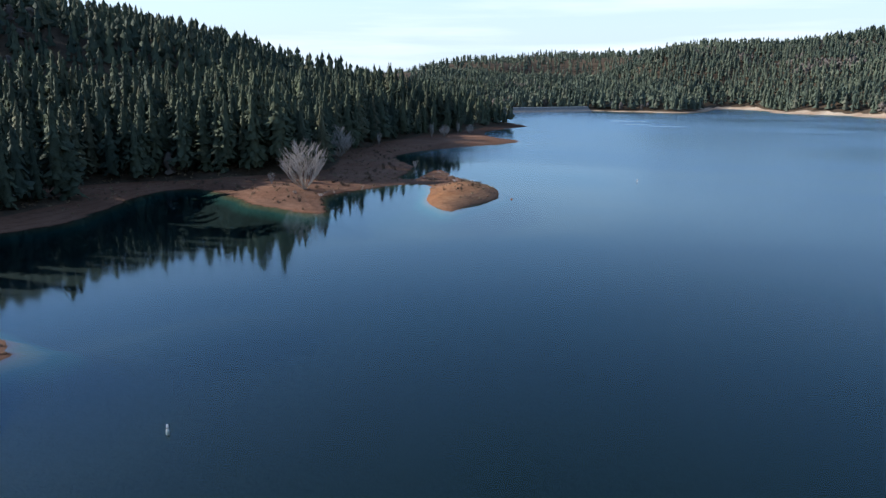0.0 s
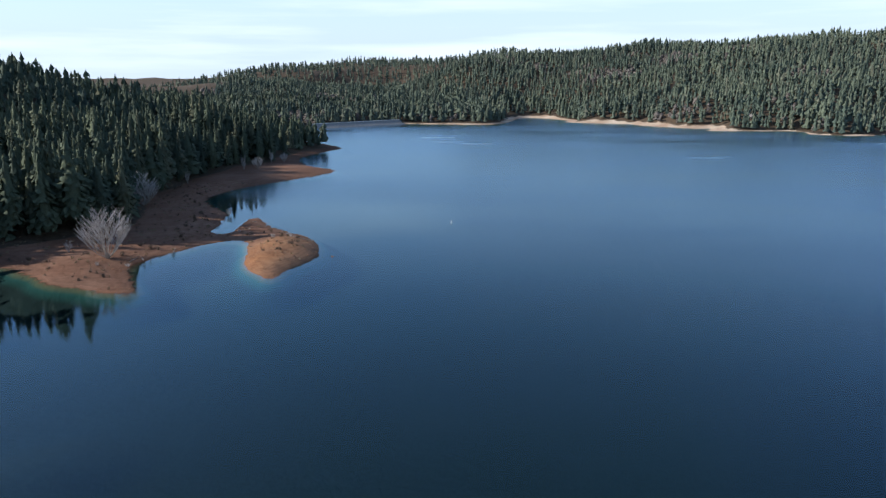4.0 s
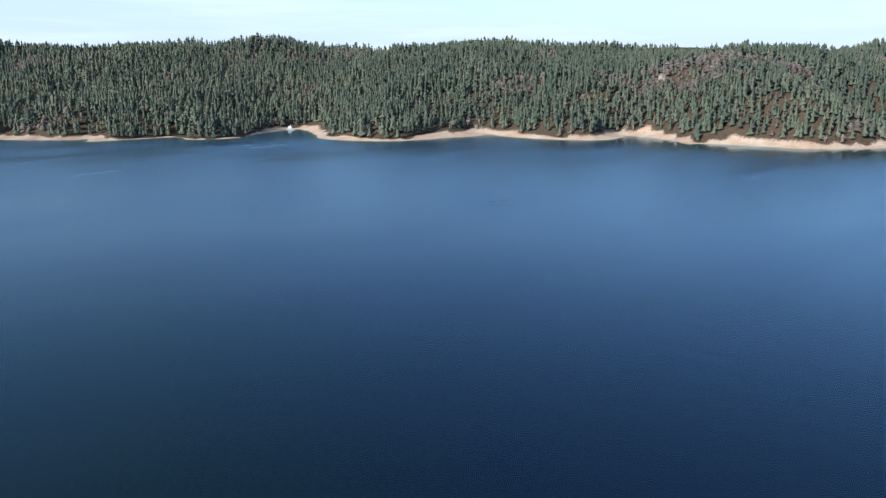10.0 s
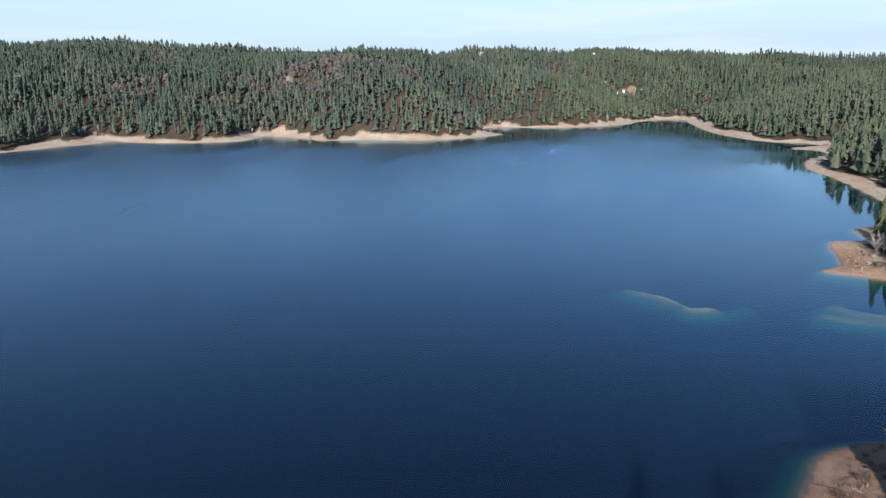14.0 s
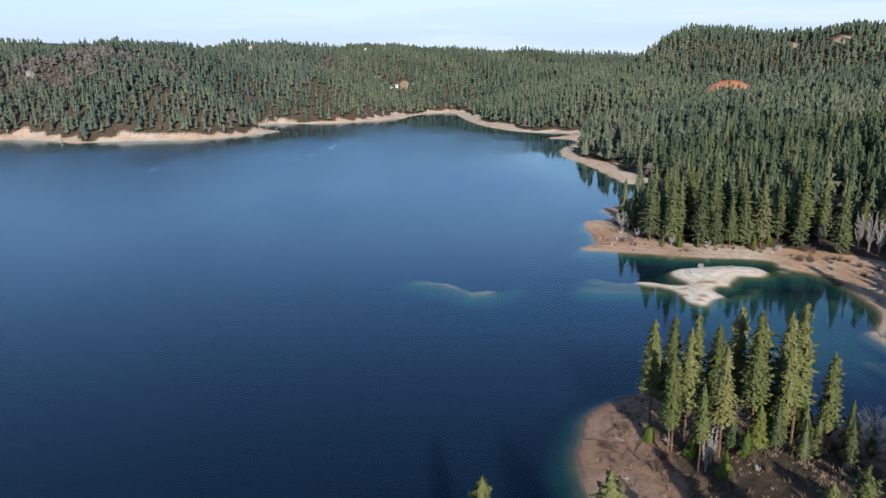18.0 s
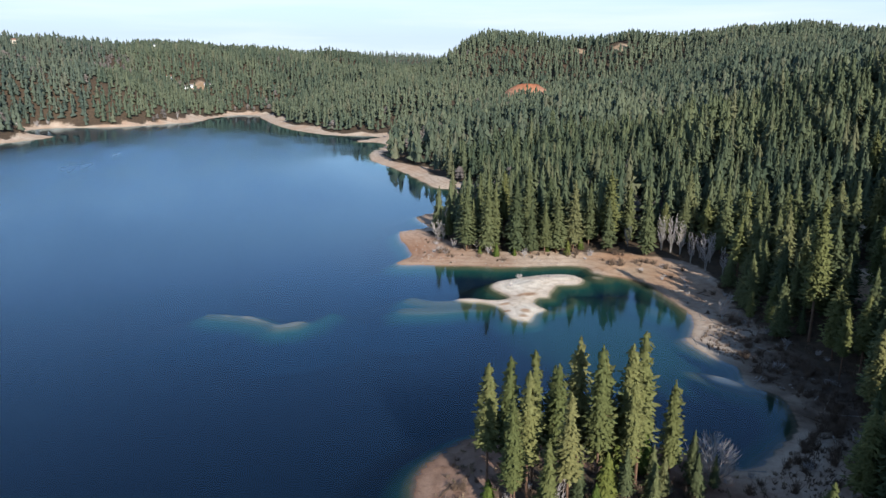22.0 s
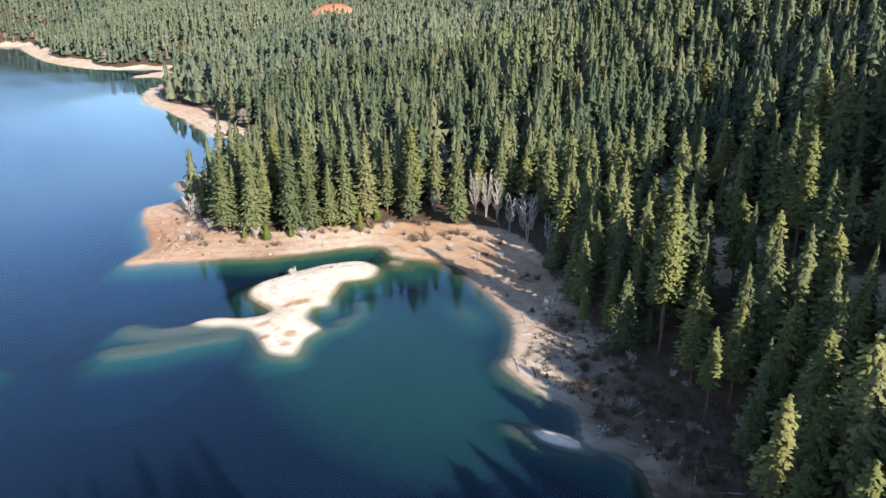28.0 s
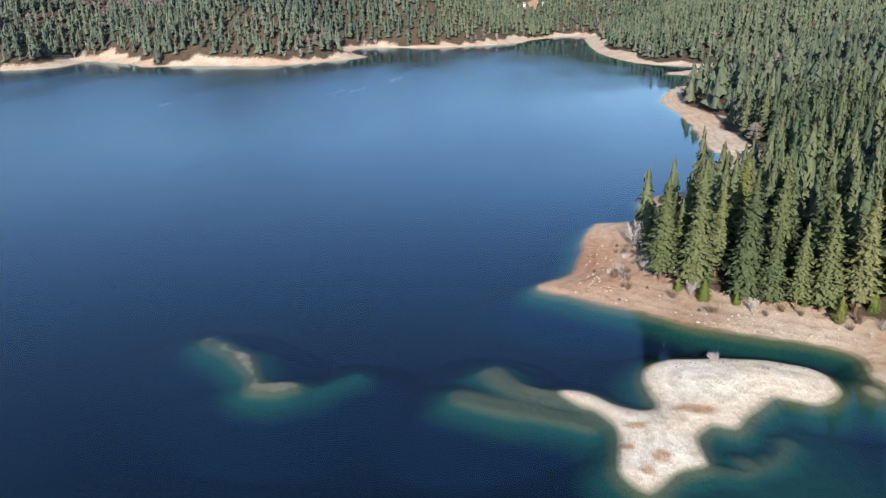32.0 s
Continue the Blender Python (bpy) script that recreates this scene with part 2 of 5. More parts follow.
def water_material():
    """A clear surface with ripples: gloss by Fresnel over the bed seen through it; still coves and breezy open water."""
    m = Mat("lake_water")
    t = m.t
    p = m.coords()
    still = m.node("ShaderNodeAttribute")
    still.attribute_name = "still"
    patches = m.noise(m.node("ShaderNodeMapping", [("Vector", p)], Scale=(1.0, 2.6, 1.0), Rotation=(0, 0, 0.35)).outputs["Vector"], 0.0032, 4, 0.5)
    streaks = m.noise(m.node("ShaderNodeMapping", [("Vector", p)], Scale=(1.0, 5.0, 1.0), Rotation=(0, 0, 0.2)).outputs["Vector"], 0.009, 3, 0.5)
    patches = m.math("ADD", m.math("MULTIPLY", patches, 0.55), m.math("MULTIPLY", streaks, 0.45))
    open_ = m.math("SUBTRACT", m.range(patches, 0.28, 0.72, 0.40, 1.0), still.outputs["Fac"])
    breeze = m.math("MAXIMUM", open_, 0.05)
    a = m.noise(m.node("ShaderNodeMapping", [("Vector", p)], Scale=(1.0, 1.7, 1.0), Rotation=(0, 0, 0.5)).outputs["Vector"], 0.17, 2, 0.5)
    h = m.math("MULTIPLY", a, breeze)
    bump = m.node("ShaderNodeBump", [("Height", h)], Strength=0.03, Distance=0.4)
    gloss = m.node("ShaderNodeBsdfGlossy", [("Normal", bump.outputs["Normal"]), ("Roughness", m.range(breeze, 0.05, 1.0, 0.055, 0.31))])
    gloss.inputs["Color"].default_value = (0.63, 0.83, 1.0, 1)
    clear_ = m.node("ShaderNodeBsdfTransparent")
    clear_.inputs["Color"].default_value = (0.86, 0.96, 0.98, 1)
    fres = m.node("ShaderNodeFresnel", [("Normal", bump.outputs["Normal"])], IOR=1.333)
    both = m.node("ShaderNodeMixShader", [("Fac", fres.outputs["Fac"])])
    m.link(clear_.outputs[0], both.inputs[1])
    m.link(gloss.outputs[0], both.inputs[2])
    m.link(both.outputs[0], t.nodes["Material Output"].inputs["Surface"])
    return m.m


# ---- helpers for things ----


def part(name, bm, material, parent=None, label=""):
    """Links a bmesh, or an (n, 3) array of corners with faces, as one mesh object."""
    me = bpy.data.meshes.new(name)
    bm.to_mesh(me)
    bm.free()
    me.materials.append(material)
    ob = new(name, me)
    ob.parent = parent
    return tagged(ob, label)


def arrays(name, verts, tris, material, parent=None, smooth=False):
    """A mesh object from numpy arrays of corners and triangles (or quads)."""
    verts, tris = np.asarray(verts, np.float32), np.asarray(tris, np.int32)
    me = bpy.data.meshes.new(name)
    n = tris.shape[1]
    me.vertices.add(len(verts))
    me.vertices.foreach_set("co", verts.ravel())
    me.loops.add(tris.size)
    me.loops.foreach_set("vertex_index", tris.ravel())
    me.polygons.add(len(tris))
    me.polygons.foreach_set("loop_start", np.arange(0, tris.size, n, dtype=np.int32))
    me.polygons.foreach_set("use_smooth", np.full(len(tris), smooth))
    me.update(calc_edges=True)
    me.materials.append(material)
    ob = new(name, me)
    ob.parent = parent
    return ob


def empty(name, m, label, category, group=""):
    ob = new(name)
    ob.matrix_basis = m
    return tagged(ob, label, category, group)


def box(bm, size, at, bevel=0.0):
    made = bmesh.ops.create_cube(bm, size=1.0)["verts"]
    bmesh.ops.scale(bm, vec=size, verts=made)
    bmesh.ops.translate(bm, vec=at, verts=made)
    if bevel:
        edges = list({e for v in made for e in v.link_edges})
        bmesh.ops.bevel(bm, geom=edges, offset=bevel, segments=1, affect="EDGES")
    return made


# ---- the plan: shores ----
# Lake outline as a walk along its shores, in metres.
SHORE_SOUTH = [(157, -62), (152, -52), (145, -46), (130, -40), (113, -37), (99, -28), (88, -12), (77, -3), (65, -10), (50, -30), (10, -48), (-45, -38), (-88, 15), (-113, 72), (-107, 97), (-114, 105), (-138, 113), (-178, 132), (-204, 160)]
SHORE_WEST = [(-198, 183), (-190, 205), (-197, 239), (-204, 272), (-192, 287), (-168, 275), (-146, 258), (-122, 247), (-109, 246), (-120, 268), (-124, 292), (-109, 322), (-99, 331),
              (-90, 324), (-84, 300), (-78, 278), (-65, 264), (-60, 280), (-52, 304), (-62, 338), (-86, 364), (-101, 390), (-106, 372), (-104, 352), (-112, 352), (-119, 397),
              (-137, 430), (-149, 458), (-137, 503), (-100, 559), (-86, 600), (-118, 640), (-134, 700), (-118, 760), (-107, 802), (-140, 860), (-200, 930), (-228, 1040), (-190, 1145)]
SHORE_NORTH = [(-85, 1236), (0, 1222), (92, 1213), (131, 1292), (160, 1400), (203, 1403), (239, 1320), (228, 1264), (326, 1205), (330, 1175), (388, 1096), (418, 1093), (400, 1040), (518, 1030),
               (508, 972), (567, 942), (653, 991), (745, 1033), (690, 910), (646, 836), (664, 755), (700, 716), (779, 705), (832, 690), (866, 700), (847, 611), (885, 516), (955, 514), (985, 520)]
SHORE_EAST = [(950, 440), (920, 405), (940, 330), (950, 240), (1058, 167), (1122, 200), (1194, 222), (1240, 190), (1235, 100), (1325, -5), (1400, -30), (1445, -45), (1530, -96), (1488, -130), (1430, -127), (1160, -137),
              (1000, -175), (948, -240), (889, -190), (850, -222), (755, -180), (685, -166), (606, -173), (513, -170), (494, -179), (453, -163), (423, -145), (407, -125), (380, -124)]
SHORE_COVE = [(372, -106), (339, -100), (322, -97), (310, -87), (304, -98), (298, -112), (288, -135), (285, -150), (280, -162), (267, -163), (258, -170), (247, -173), (232, -170), (212, -165), (197, -154), (192, -148), (178, -147), (170, -149), (160, -143), (152, -146), (145, -143), (136, -135),
              (128, -119), (127, -110), (139, -102), (150, -88), (157, -74)]
WHITE_ISLAND = [(254, -95), (254, -100), (250, -106), (249, -112), (252, -115), (261, -113), (267, -114), (271, -119), (273, -129), (274, -139), (273, -146), (270, -151), (264, -153), (259, -150), (257, -146), (258, -142), (259, -139), (256, -136),
                (250, -131), (246, -128), (246, -124), (242, -120), (236, -120), (233, -120), (230, -115), (225, -111), (224, -109), (227, -106), (230, -105), (235, -106), (240, -106), (244, -105), (248, -102), (250, -98)]


def smooth_loop(pts, cuts=4):
    """A closed Catmull-Rom curve through the points, with small wanderings of the shore."""
    p = np.array(pts, float)
    a, b, c, d = np.roll(p, 1, 0), p, np.roll(p, -1, 0), np.roll(p, -2, 0)
    out = []
    for k in range(cuts):
        t = k / cuts
        out.append(0.5 * (2 * b + (c - a) * t + (2 * a - 5 * b + 4 * c - d) * t**2 + (3 * b - a - 3 * c + d) * t**3))
    return np.stack(out, 1).reshape(-1, 2)


def signed(px, py, loop):
    """Distance to a closed outline, negative inside."""
    best, inside = np.full(px.shape, 1e12), np.zeros(px.shape, bool)
    for (x0, y0), (x1, y1) in zip(loop, np.roll(loop, -1, 0)):
        dx, dy = x1 - x0, y1 - y0
        s = ((px - x0) * dx + (py - y0) * dy) / (dx * dx + dy * dy + 1e-9)
        np.clip(s, 0, 1, out=s)
        best = np.minimum(best, (px - x0 - s * dx) ** 2 + (py - y0 - s * dy) ** 2)
        if y0 != y1:
            inside ^= ((y0 > py) != (y1 > py)) & (px < x0 + (py - y0) * dx / dy)
    return np.sqrt(best) * np.where(inside, -1, 1)


def hash2(i, j, seed):
    v = np.sin(i * 127.1 + j * 311.7 + seed * 74.7) * 43758.5453
    return v - np.floor(v)


def vnoise(x, y, size, seed=0):
    """Smooth value noise from -1 to 1."""
    x, y = x / size, y / size
    i, j = np.floor(x), np.floor(y)
    u, v = x - i, y - j
    u, v = u * u * (3 - 2 * u), v * v * (3 - 2 * v)
    a, b, c, d = hash2(i, j, seed), hash2(i + 1, j, seed), hash2(i, j + 1, seed), hash2(i + 1, j + 1, seed)
    return 2 * ((a * (1 - u) + b * u) * (1 - v) + (c * (1 - u) + d * u) * v) - 1


def steps(*runs):
    """Grid lines from runs of (from, to, spacing)."""
    out = []
    for a, b, s in runs:
        n = max(1, round((b - a) / s))
        out += list(a + (b - a) * np.arange(n) / n)
    return np.array(out + [runs[-1][1]])


GX = steps((-4600, -2200, 240), (-2200, -800, 45), (-800, -260, 18), (-260, -40, 4), (-40, 60, 8), (60, 218, 2.2), (218, 282, 0.8), (282, 360, 2.0), (360, 700, 6), (700, 1700, 20), (1700, 3000, 36), (3000, 4700, 150))
GY = steps((-4600, -2400, 240), (-2400, -1100, 40), (-1100, -420, 15), (-420, -220, 6), (-220, -160, 2.0), (-160, -88, 0.9), (-88, -20, 2.0), (-20, 230, 6), (230, 420, 3.5), (420, 900, 10), (900, 1500, 15), (1500, 2600, 30), (2600, 4700, 150))
X, Y = np.meshgrid(GX, GY, indexing="ij")
LAKE = smooth_loop(SHORE_SOUTH + SHORE_WEST + SHORE_NORTH + SHORE_EAST + SHORE_COVE)
ISLE = smooth_loop(WHITE_ISLAND)
wander = 1.3 * vnoise(X, Y, 9.0, 3) + 0.6 * vnoise(X, Y, 3.7, 5)
isle_sd = -signed(X, Y, ISLE) + 0.35 * vnoise(X, Y, 5.0, 8)
lake_sd = signed(X, Y, LAKE) + wander * np.clip(np.abs(X - 200) / 400 + 0.25, 0.25, 1.0)
SD = np.maximum(lake_sd, isle_sd)

# Hills: how high the land climbs inland near each place, and over what run.
HILLS = [(-400, 350, 189, 180), (-360, 600, 164, 150), (-250, 820, 73, 220), (-450, 1200, 9, 220), (-200, 2000, 22, 320), (250, 2150, 143, 330), (800, 2000, 154, 300), (1300, 1500, 151, 300), (1700, 900, 171, 300), (1900, 350, 161, 300), (1800, -100, 153, 300), (2300, -420, 162, 300), (3300, -700, 147, 400), (1620, -1040, 156, 380), (960, -460, 76, 330), (560, -370, 42, 300), (335, -285, 40, 300), (300, -460, 144, 300), (120, -330, 103, 240), (900, -1000, 131, 380), (200, -900, 149, 300), (-200, -300, 31, 250), (-350, 60, 79, 220), (-900, 2200, 16, 320), (-1500, 3000, 41, 400), (-1900, 2300, 56, 400), (-420, 2300, 107, 320), (-150, 2600, 137, 320), (100, 2500, 147, 320), (1250, 250, 217, 300), (1350, -720, 48, 360), (1800, -800, 181, 360), (1250, -1250, 154, 380), (560, -700, 117, 320), (430, -560, 156, 300), (-600, 850, 72, 220), (-60, 1650, 20, 320), (550, 1800, 155, 310), (1080, 1750, 163, 300), (1550, 1200, 182, 300), (1850, 620, 108, 300), (2150, 120, 145, 300), (2800, -250, 138, 350), (2050, -620, 8, 350), (-330, 1000, 38, 220), (-250, 480, 166, 140), (160, 1750, 160, 320)]
num, den, run = 0, 0, 0
for hx, hy, top, reach in HILLS:
    w = 1 / (((X - hx) ** 2 + (Y - hy) ** 2) / 1e4 + 0.6) ** 1.6
    num, den, run = num + w * top, den + w, run + w * reach
top, reach = num / den, run / den
inland = np.maximum(SD - 22, 0)
# Edge of the woods on the west shore, behind a broad bare bank.
tree_line = np.interp(Y, [230, 266, 287, 315, 362, 449, 512, 609, 643, 680], [-250, -250, -228, -184, -162, -188, -186, -176, -155, -135]) + 5 * vnoise(X, Y, 24, 17)
west_bank = np.clip((Y - 235) / 25, 0, 1) * np.clip((700 - Y) / 40, 0, 1) * (X < -30)
inland = inland * (1 - west_bank) + west_bank * np.minimum(inland, np.maximum(tree_line - X, 0))
bank = np.minimum(SD, 22) * (0.10 + 0.03 * vnoise(X, Y, 40, 11)) + 0.10 * vnoise(X, Y, 6, 12) * np.clip(SD / 4, 0, 1)
west_rise = np.clip((-90 - X) / 40, 0, 1) * np.clip((760 - Y) / 80, 0, 1)  # the west hill starts gently behind its bank
hills = top * (1 - np.exp(-(inland / (reach * (1 + 1.0 * west_rise))) ** (1 + 0.35 * west_rise))) * (1 + 0.16 * vnoise(X, Y, 260, 14) * np.clip(inland / 200, 0, 1)) + 7 * vnoise(X, Y, 90, 15) * np.clip(inland / 120, 0, 1) + 11 * vnoise(X, Y, 170, 18) * np.clip((inland - 60) / 200, 0, 1) + 1.2 * vnoise(X, Y, 22, 16) * np.clip(inland / 25, 0, 1)
isle_h = np.where(isle_sd > lake_sd, np.minimum(isle_sd * 0.22, 0.9 + 0.03 * isle_sd) + 0.025 * vnoise(X, Y, 3.0, 9) * np.clip(isle_sd, 0, 1), 1e9)
land = np.minimum(bank + np.maximum(hills, 0), isle_h)
# The bed: steep in the open lake, gentle in the cove, with sandy shoals.
calm = np.exp(-(((X - 215) / 75) ** 2 + ((Y + 128) / 42) ** 2) ** 2)
depth = np.minimum(-SD * np.where(X < 0, 0.60, 0.48 - 0.06 * calm), 9.0 - 7.1 * calm)


def shoal(x, y, r, deep, turn=0.0, long=1.0):
    c, s = math.cos(turn), math.sin(turn)
    u, v = ((X - x) * c + (Y - y) * s) / (1.7 * r * long), (-(X - x) * s + (Y - y) * c) / (1.7 * r)
    return deep + 9.0 * (1 - np.exp(-(u * u + v * v) ** 0.9))


def bar(points, wide, deep, fall):
    """A sand bar under the water along a line."""
    best = np.full(X.shape, 1e9)
    for (x0, y0), (x1, y1) in zip(points, points[1:]):
        dx, dy = x1 - x0, y1 - y0
        s = np.clip(((X - x0) * dx + (Y - y0) * dy) / (dx * dx + dy * dy), 0, 1)
        best = np.minimum(best, np.hypot(X - x0 - s * dx, Y - y0 - s * dy))
    return deep + np.maximum(best + 0.9 * vnoise(X, Y, 5, 22) - wide, 0) * fall


for spot in ((236, -128, 6, 0.8, 0.8, 1.3), (222, -158, 13, 1.35, 0.1, 2.2), (166, -138, 4, -0.25, 0.5, 1.6), (263, -160, 9, 0.2, 0.3, 1.4), (282, -162, 7, 0.2, 0.3, 1.4), (-90, 130, 16, 5.0, 0.8, 1.6), (-108, 100, 9, 0.3, 0.6, 1.3), (-20, 420, 40, 3.6, 0.6, 1.8)):
    depth = np.minimum(depth, shoal(*spot) + 0.25 * vnoise(X, Y, 7, 21))
for line_, wide, deep, fall in (([(266, -9), (262, -15), (259, -21)], 0.8, 0.26, 0.42), ([(259, -21), (252, -26), (246, -30), (247, -35)], 0.8, 0.30, 0.42), ([(247, -31), (248, -37)], 0.9, 0.24, 0.42), ([(247, -35), (249, -42), (257, -49)], 0.5, 1.5, 0.42),
                                ([(251, -96), (254, -86), (261, -80)], 1.8, 0.5, 0.42), ([(244, -100), (247, -88), (250, -74)], 2.0, 0.6, 0.42), ([(233, -121), (233, -128), (239, -135), (243, -137)], 1.0, 0.95, 0.35)):
    depth = np.minimum(depth, bar(line_, wide, deep, fall))
depth = np.where(SD < 0, np.maximum(depth, np.minimum(-SD * 0.1, 0.12)), depth)
Z = np.where(SD > 0, np.maximum(land, 0.0), -depth)


# A low sand bar that breaks the surface off the shaded bank.
bu, bv = ((X - 164) * 0.9 + (Y + 139) * 0.43) / 7.0, (-(X - 164) * 0.43 + (Y + 139) * 0.9) / 2.4
Z = np.where(SD < 3, np.maximum(Z, 0.30 - 0.55 * (bu * bu + bv * bv) + 0.08 * vnoise(X, Y, 3, 24)), Z)

# The spit stands up as a worn knoll with a cut front.
Z += (2.0 + 0.7 * vnoise(X, Y, 7, 25)) * np.exp(-(((X + 70) / 17) ** 2 + ((Y - 300) / 30) ** 2) ** 2) * np.clip(SD / 3.5, 0, 1)
Z += 0.35 * vnoise(X, Y, 9, 26) * np.clip((SD - 2) / 4, 0, 1) * (X < 0) * (SD < 40)

# An unseen wooded spur, added south-west of the cove to shade the slope behind it.
Z += 39 * np.exp(-(((X - 78) / 42) ** 2 + ((Y + 250) / 62) ** 2) ** 1.5) * np.clip(SD / 60, 0, 1)

# Clearings: bare cuts and yards, as centre, radius, stretch along x, and mound height; placed and raised to fit the
# camera's view.
CLEARINGS = [(1000, -478, 27, 1.3, 26), (556, -368, 13, 2.2, 15), (338, -282, 12, 2.3, 9), (1493, -955, 10, 2.6, 3), (1565, -885, 9, 2.6, 3), (1675, -20, 20, 1.2, 4), (1695, 37, 10, 1.2, 6), (212, 2230, 11, 1.2, 9), (180, 2235, 10, 1.2, 9),
             (566, 1626, 8, 1.2, 9), (1197, 578, 8, 1.2, 9), (1249, 1432, 10, 1.4, 6), (1805, 342, 8, 1.2, 8), (1825, 299, 8, 1.2, 8), (2058, 81, 11, 1.2, 8), (144, -208, 12, 1.2, 3), (228, -258, 16, 1.3, 2), (246, -242, 10, 1.2, 1), (190, -213, 12, 1.2, 0), (168, -238, 8, 1.2, 0)]
clear = np.zeros_like(X)
for cx, cy, r, sx, rise in CLEARINGS:
    d = np.hypot((X - cx) / sx, Y - cy) / r + 0.30 * vnoise(X, Y, 0.7 * r, 44)
    clear = np.maximum(clear, np.clip(1.6 - d, 0, 1))
    Z += rise * np.exp(-(d / 1.1) ** 4)

def on_grid(field, x, y):
    """A field of the ground read at places."""
    x, y = np.atleast_1d(np.asarray(x, float)), np.atleast_1d(np.asarray(y, float))
    i = np.clip(np.searchsorted(GX, x) - 1, 0, len(GX) - 2)
    j = np.clip(np.searchsorted(GY, y) - 1, 0, len(GY) - 2)
    u, v = np.clip((x - GX[i]) / (GX[i + 1] - GX[i]), 0, 1), np.clip((y - GY[j]) / (GY[j + 1] - GY[j]), 0, 1)
    return (field[i, j] * (1 - u) + field[i + 1, j] * u) * (1 - v) + (field[i, j + 1] * (1 - u) + field[i + 1, j + 1] * u) * v


def height(x, y):
    return float(on_grid(Z, x, y)[0])


# Soil: red earth on the west shore and points, tan sand round the cove, pale granite sand on the isle.
soil_red, soil_tan, soil_white, soil_peach = np.array((0.175, 0.096, 0.062)), np.array((0.55, 0.45, 0.345)), np.array((0.70, 0.62, 0.50)), np.array((0.53, 0.395, 0.285))
patch = np.clip(0.5 + 0.9 * vnoise(X, Y, 26, 31) + 0.3 * vnoise(X, Y, 8, 32), 0, 1)[..., None]
west = np.clip((60 - X) / 60, 0, 1)[..., None] * np.clip((1000 - Y) / 150, 0, 1)[..., None]
near = np.clip((460 - X) / 60, 0, 1)[..., None]
SOIL = soil_peach * patch + soil_tan * (1 - patch)
SOIL = SOIL * (1 - 0.25 * near * patch)
point = np.exp(-(((X - 345) / 45) ** 2 + ((Y + 100) / 22) ** 2))[..., None]
SOIL = SOIL * (1 - 0.6 * point) + 0.6 * point * np.array((0.46, 0.24, 0.13))
headland = np.exp(-(((X - 125) / 55) ** 2 + ((Y + 70) / 48) ** 2) ** 2)[..., None]
SOIL = SOIL * (1 - 0.8 * headland) + 0.8 * headland * np.array((0.215, 0.115, 0.074))
SOIL = SOIL * (1 - west) + west * soil_red * (0.85 + 0.3 * patch)
pale = np.clip((isle_sd + 14) / 6, 0, 1)[..., None]
pale = np.maximum(pale, np.exp(-(((X - 255) / 14) ** 2 + ((Y + 24) / 22) ** 2))[..., None])
pale = np.maximum(pale, 0.4 * np.exp(-(((X - 190) / 22) ** 2 + ((Y + 150) / 10) ** 2))[..., None])
pale = np.maximum(pale, 0.9 * np.exp(-(((X - 164) / 10) ** 2 + ((Y + 139) / 6) ** 2))[..., None])
pale = np.maximum(pale, 0.5 * np.exp(-(((X - 127) / 9) ** 2 + ((Y + 113) / 8) ** 2))[..., None])
flat_ = np.exp(-(((X - 270) / 34) ** 2 + ((Y + 180) / 17) ** 2) ** 2)[..., None]  # wet orange flats at the head of the cove
SOIL = SOIL * (1 - 0.88 * flat_) + 0.88 * flat_ * (np.array((0.46, 0.26, 0.135)) * patch + np.array((0.44, 0.33, 0.22)) * (1 - patch))
# Brown debris on the cove's bank, its colour darkened further for the shade there.
litter_shade = np.clip((SD + 1.0) / 2, 0, 1)[..., None] * np.exp(-(((X - 146) / 40) ** 2 + ((Y + 160) / 30) ** 2) ** 2)[..., None] * np.clip(1.0 + 0.5 * vnoise(X, Y, 7, 36) + 0.3 * vnoise(X, Y, 2.5, 37), 0, 1)[..., None]
SOIL = SOIL * (1 - 0.95 * litter_shade) + 0.95 * litter_shade * np.array((0.070, 0.050, 0.036))
drift = np.clip((SD - 6) / 4, 0, 1)[..., None] * np.exp(-(((X - 196) / 30) ** 2 + ((Y + 168) / 17) ** 2))[..., None] * np.clip(0.6 + 0.7 * vnoise(X, Y, 8, 38), 0, 1)[..., None]
SOIL = SOIL * (1 - 0.85 * drift) + 0.85 * drift * np.array((0.10, 0.072, 0.050))
SOIL = SOIL * (1 - pale) + pale * soil_white
for sx, sy, sr, st in ((250.5, -121, 1.6, 2.2), (233.4, -113, 1.8, 1.0), (236, -106.5, 1.0, 1.8), (243, -109, 1.0, 2.0), (229, -110, 1.0, 1.4)):  # brown hollows on the isle
    spot_ = np.clip(2.6 - 2.0 * np.hypot((X - sx), (Y - sy) / st) / sr + 0.5 * vnoise(X, Y, 2.5, 33), 0, 1)[..., None]
    SOIL = SOIL * (1 - 0.85 * spot_) + 0.85 * spot_ * np.array((0.36, 0.22, 0.125))
spit = np.exp(-(((X + 70) / 20) ** 2 + ((Y - 300) / 36) ** 2) ** 2)[..., None]  # the ochre spit
SOIL = SOIL * (1 - 0.7 * spit) + 0.7 * spit * (np.array((0.33, 0.165, 0.072)) * patch + np.array((0.20, 0.120, 0.072)) * (1 - patch))
cut = np.clip(clear, 0, 1)[..., None]
redcut = np.exp(-(((X - 1000) / 90) ** 2 + ((Y + 478) / 90) ** 2))[..., None]
SOIL = SOIL * (1 - cut) + cut * (np.array((0.40, 0.15, 0.07)) * redcut + np.array((0.34, 0.25, 0.155)) * (1 - redcut))
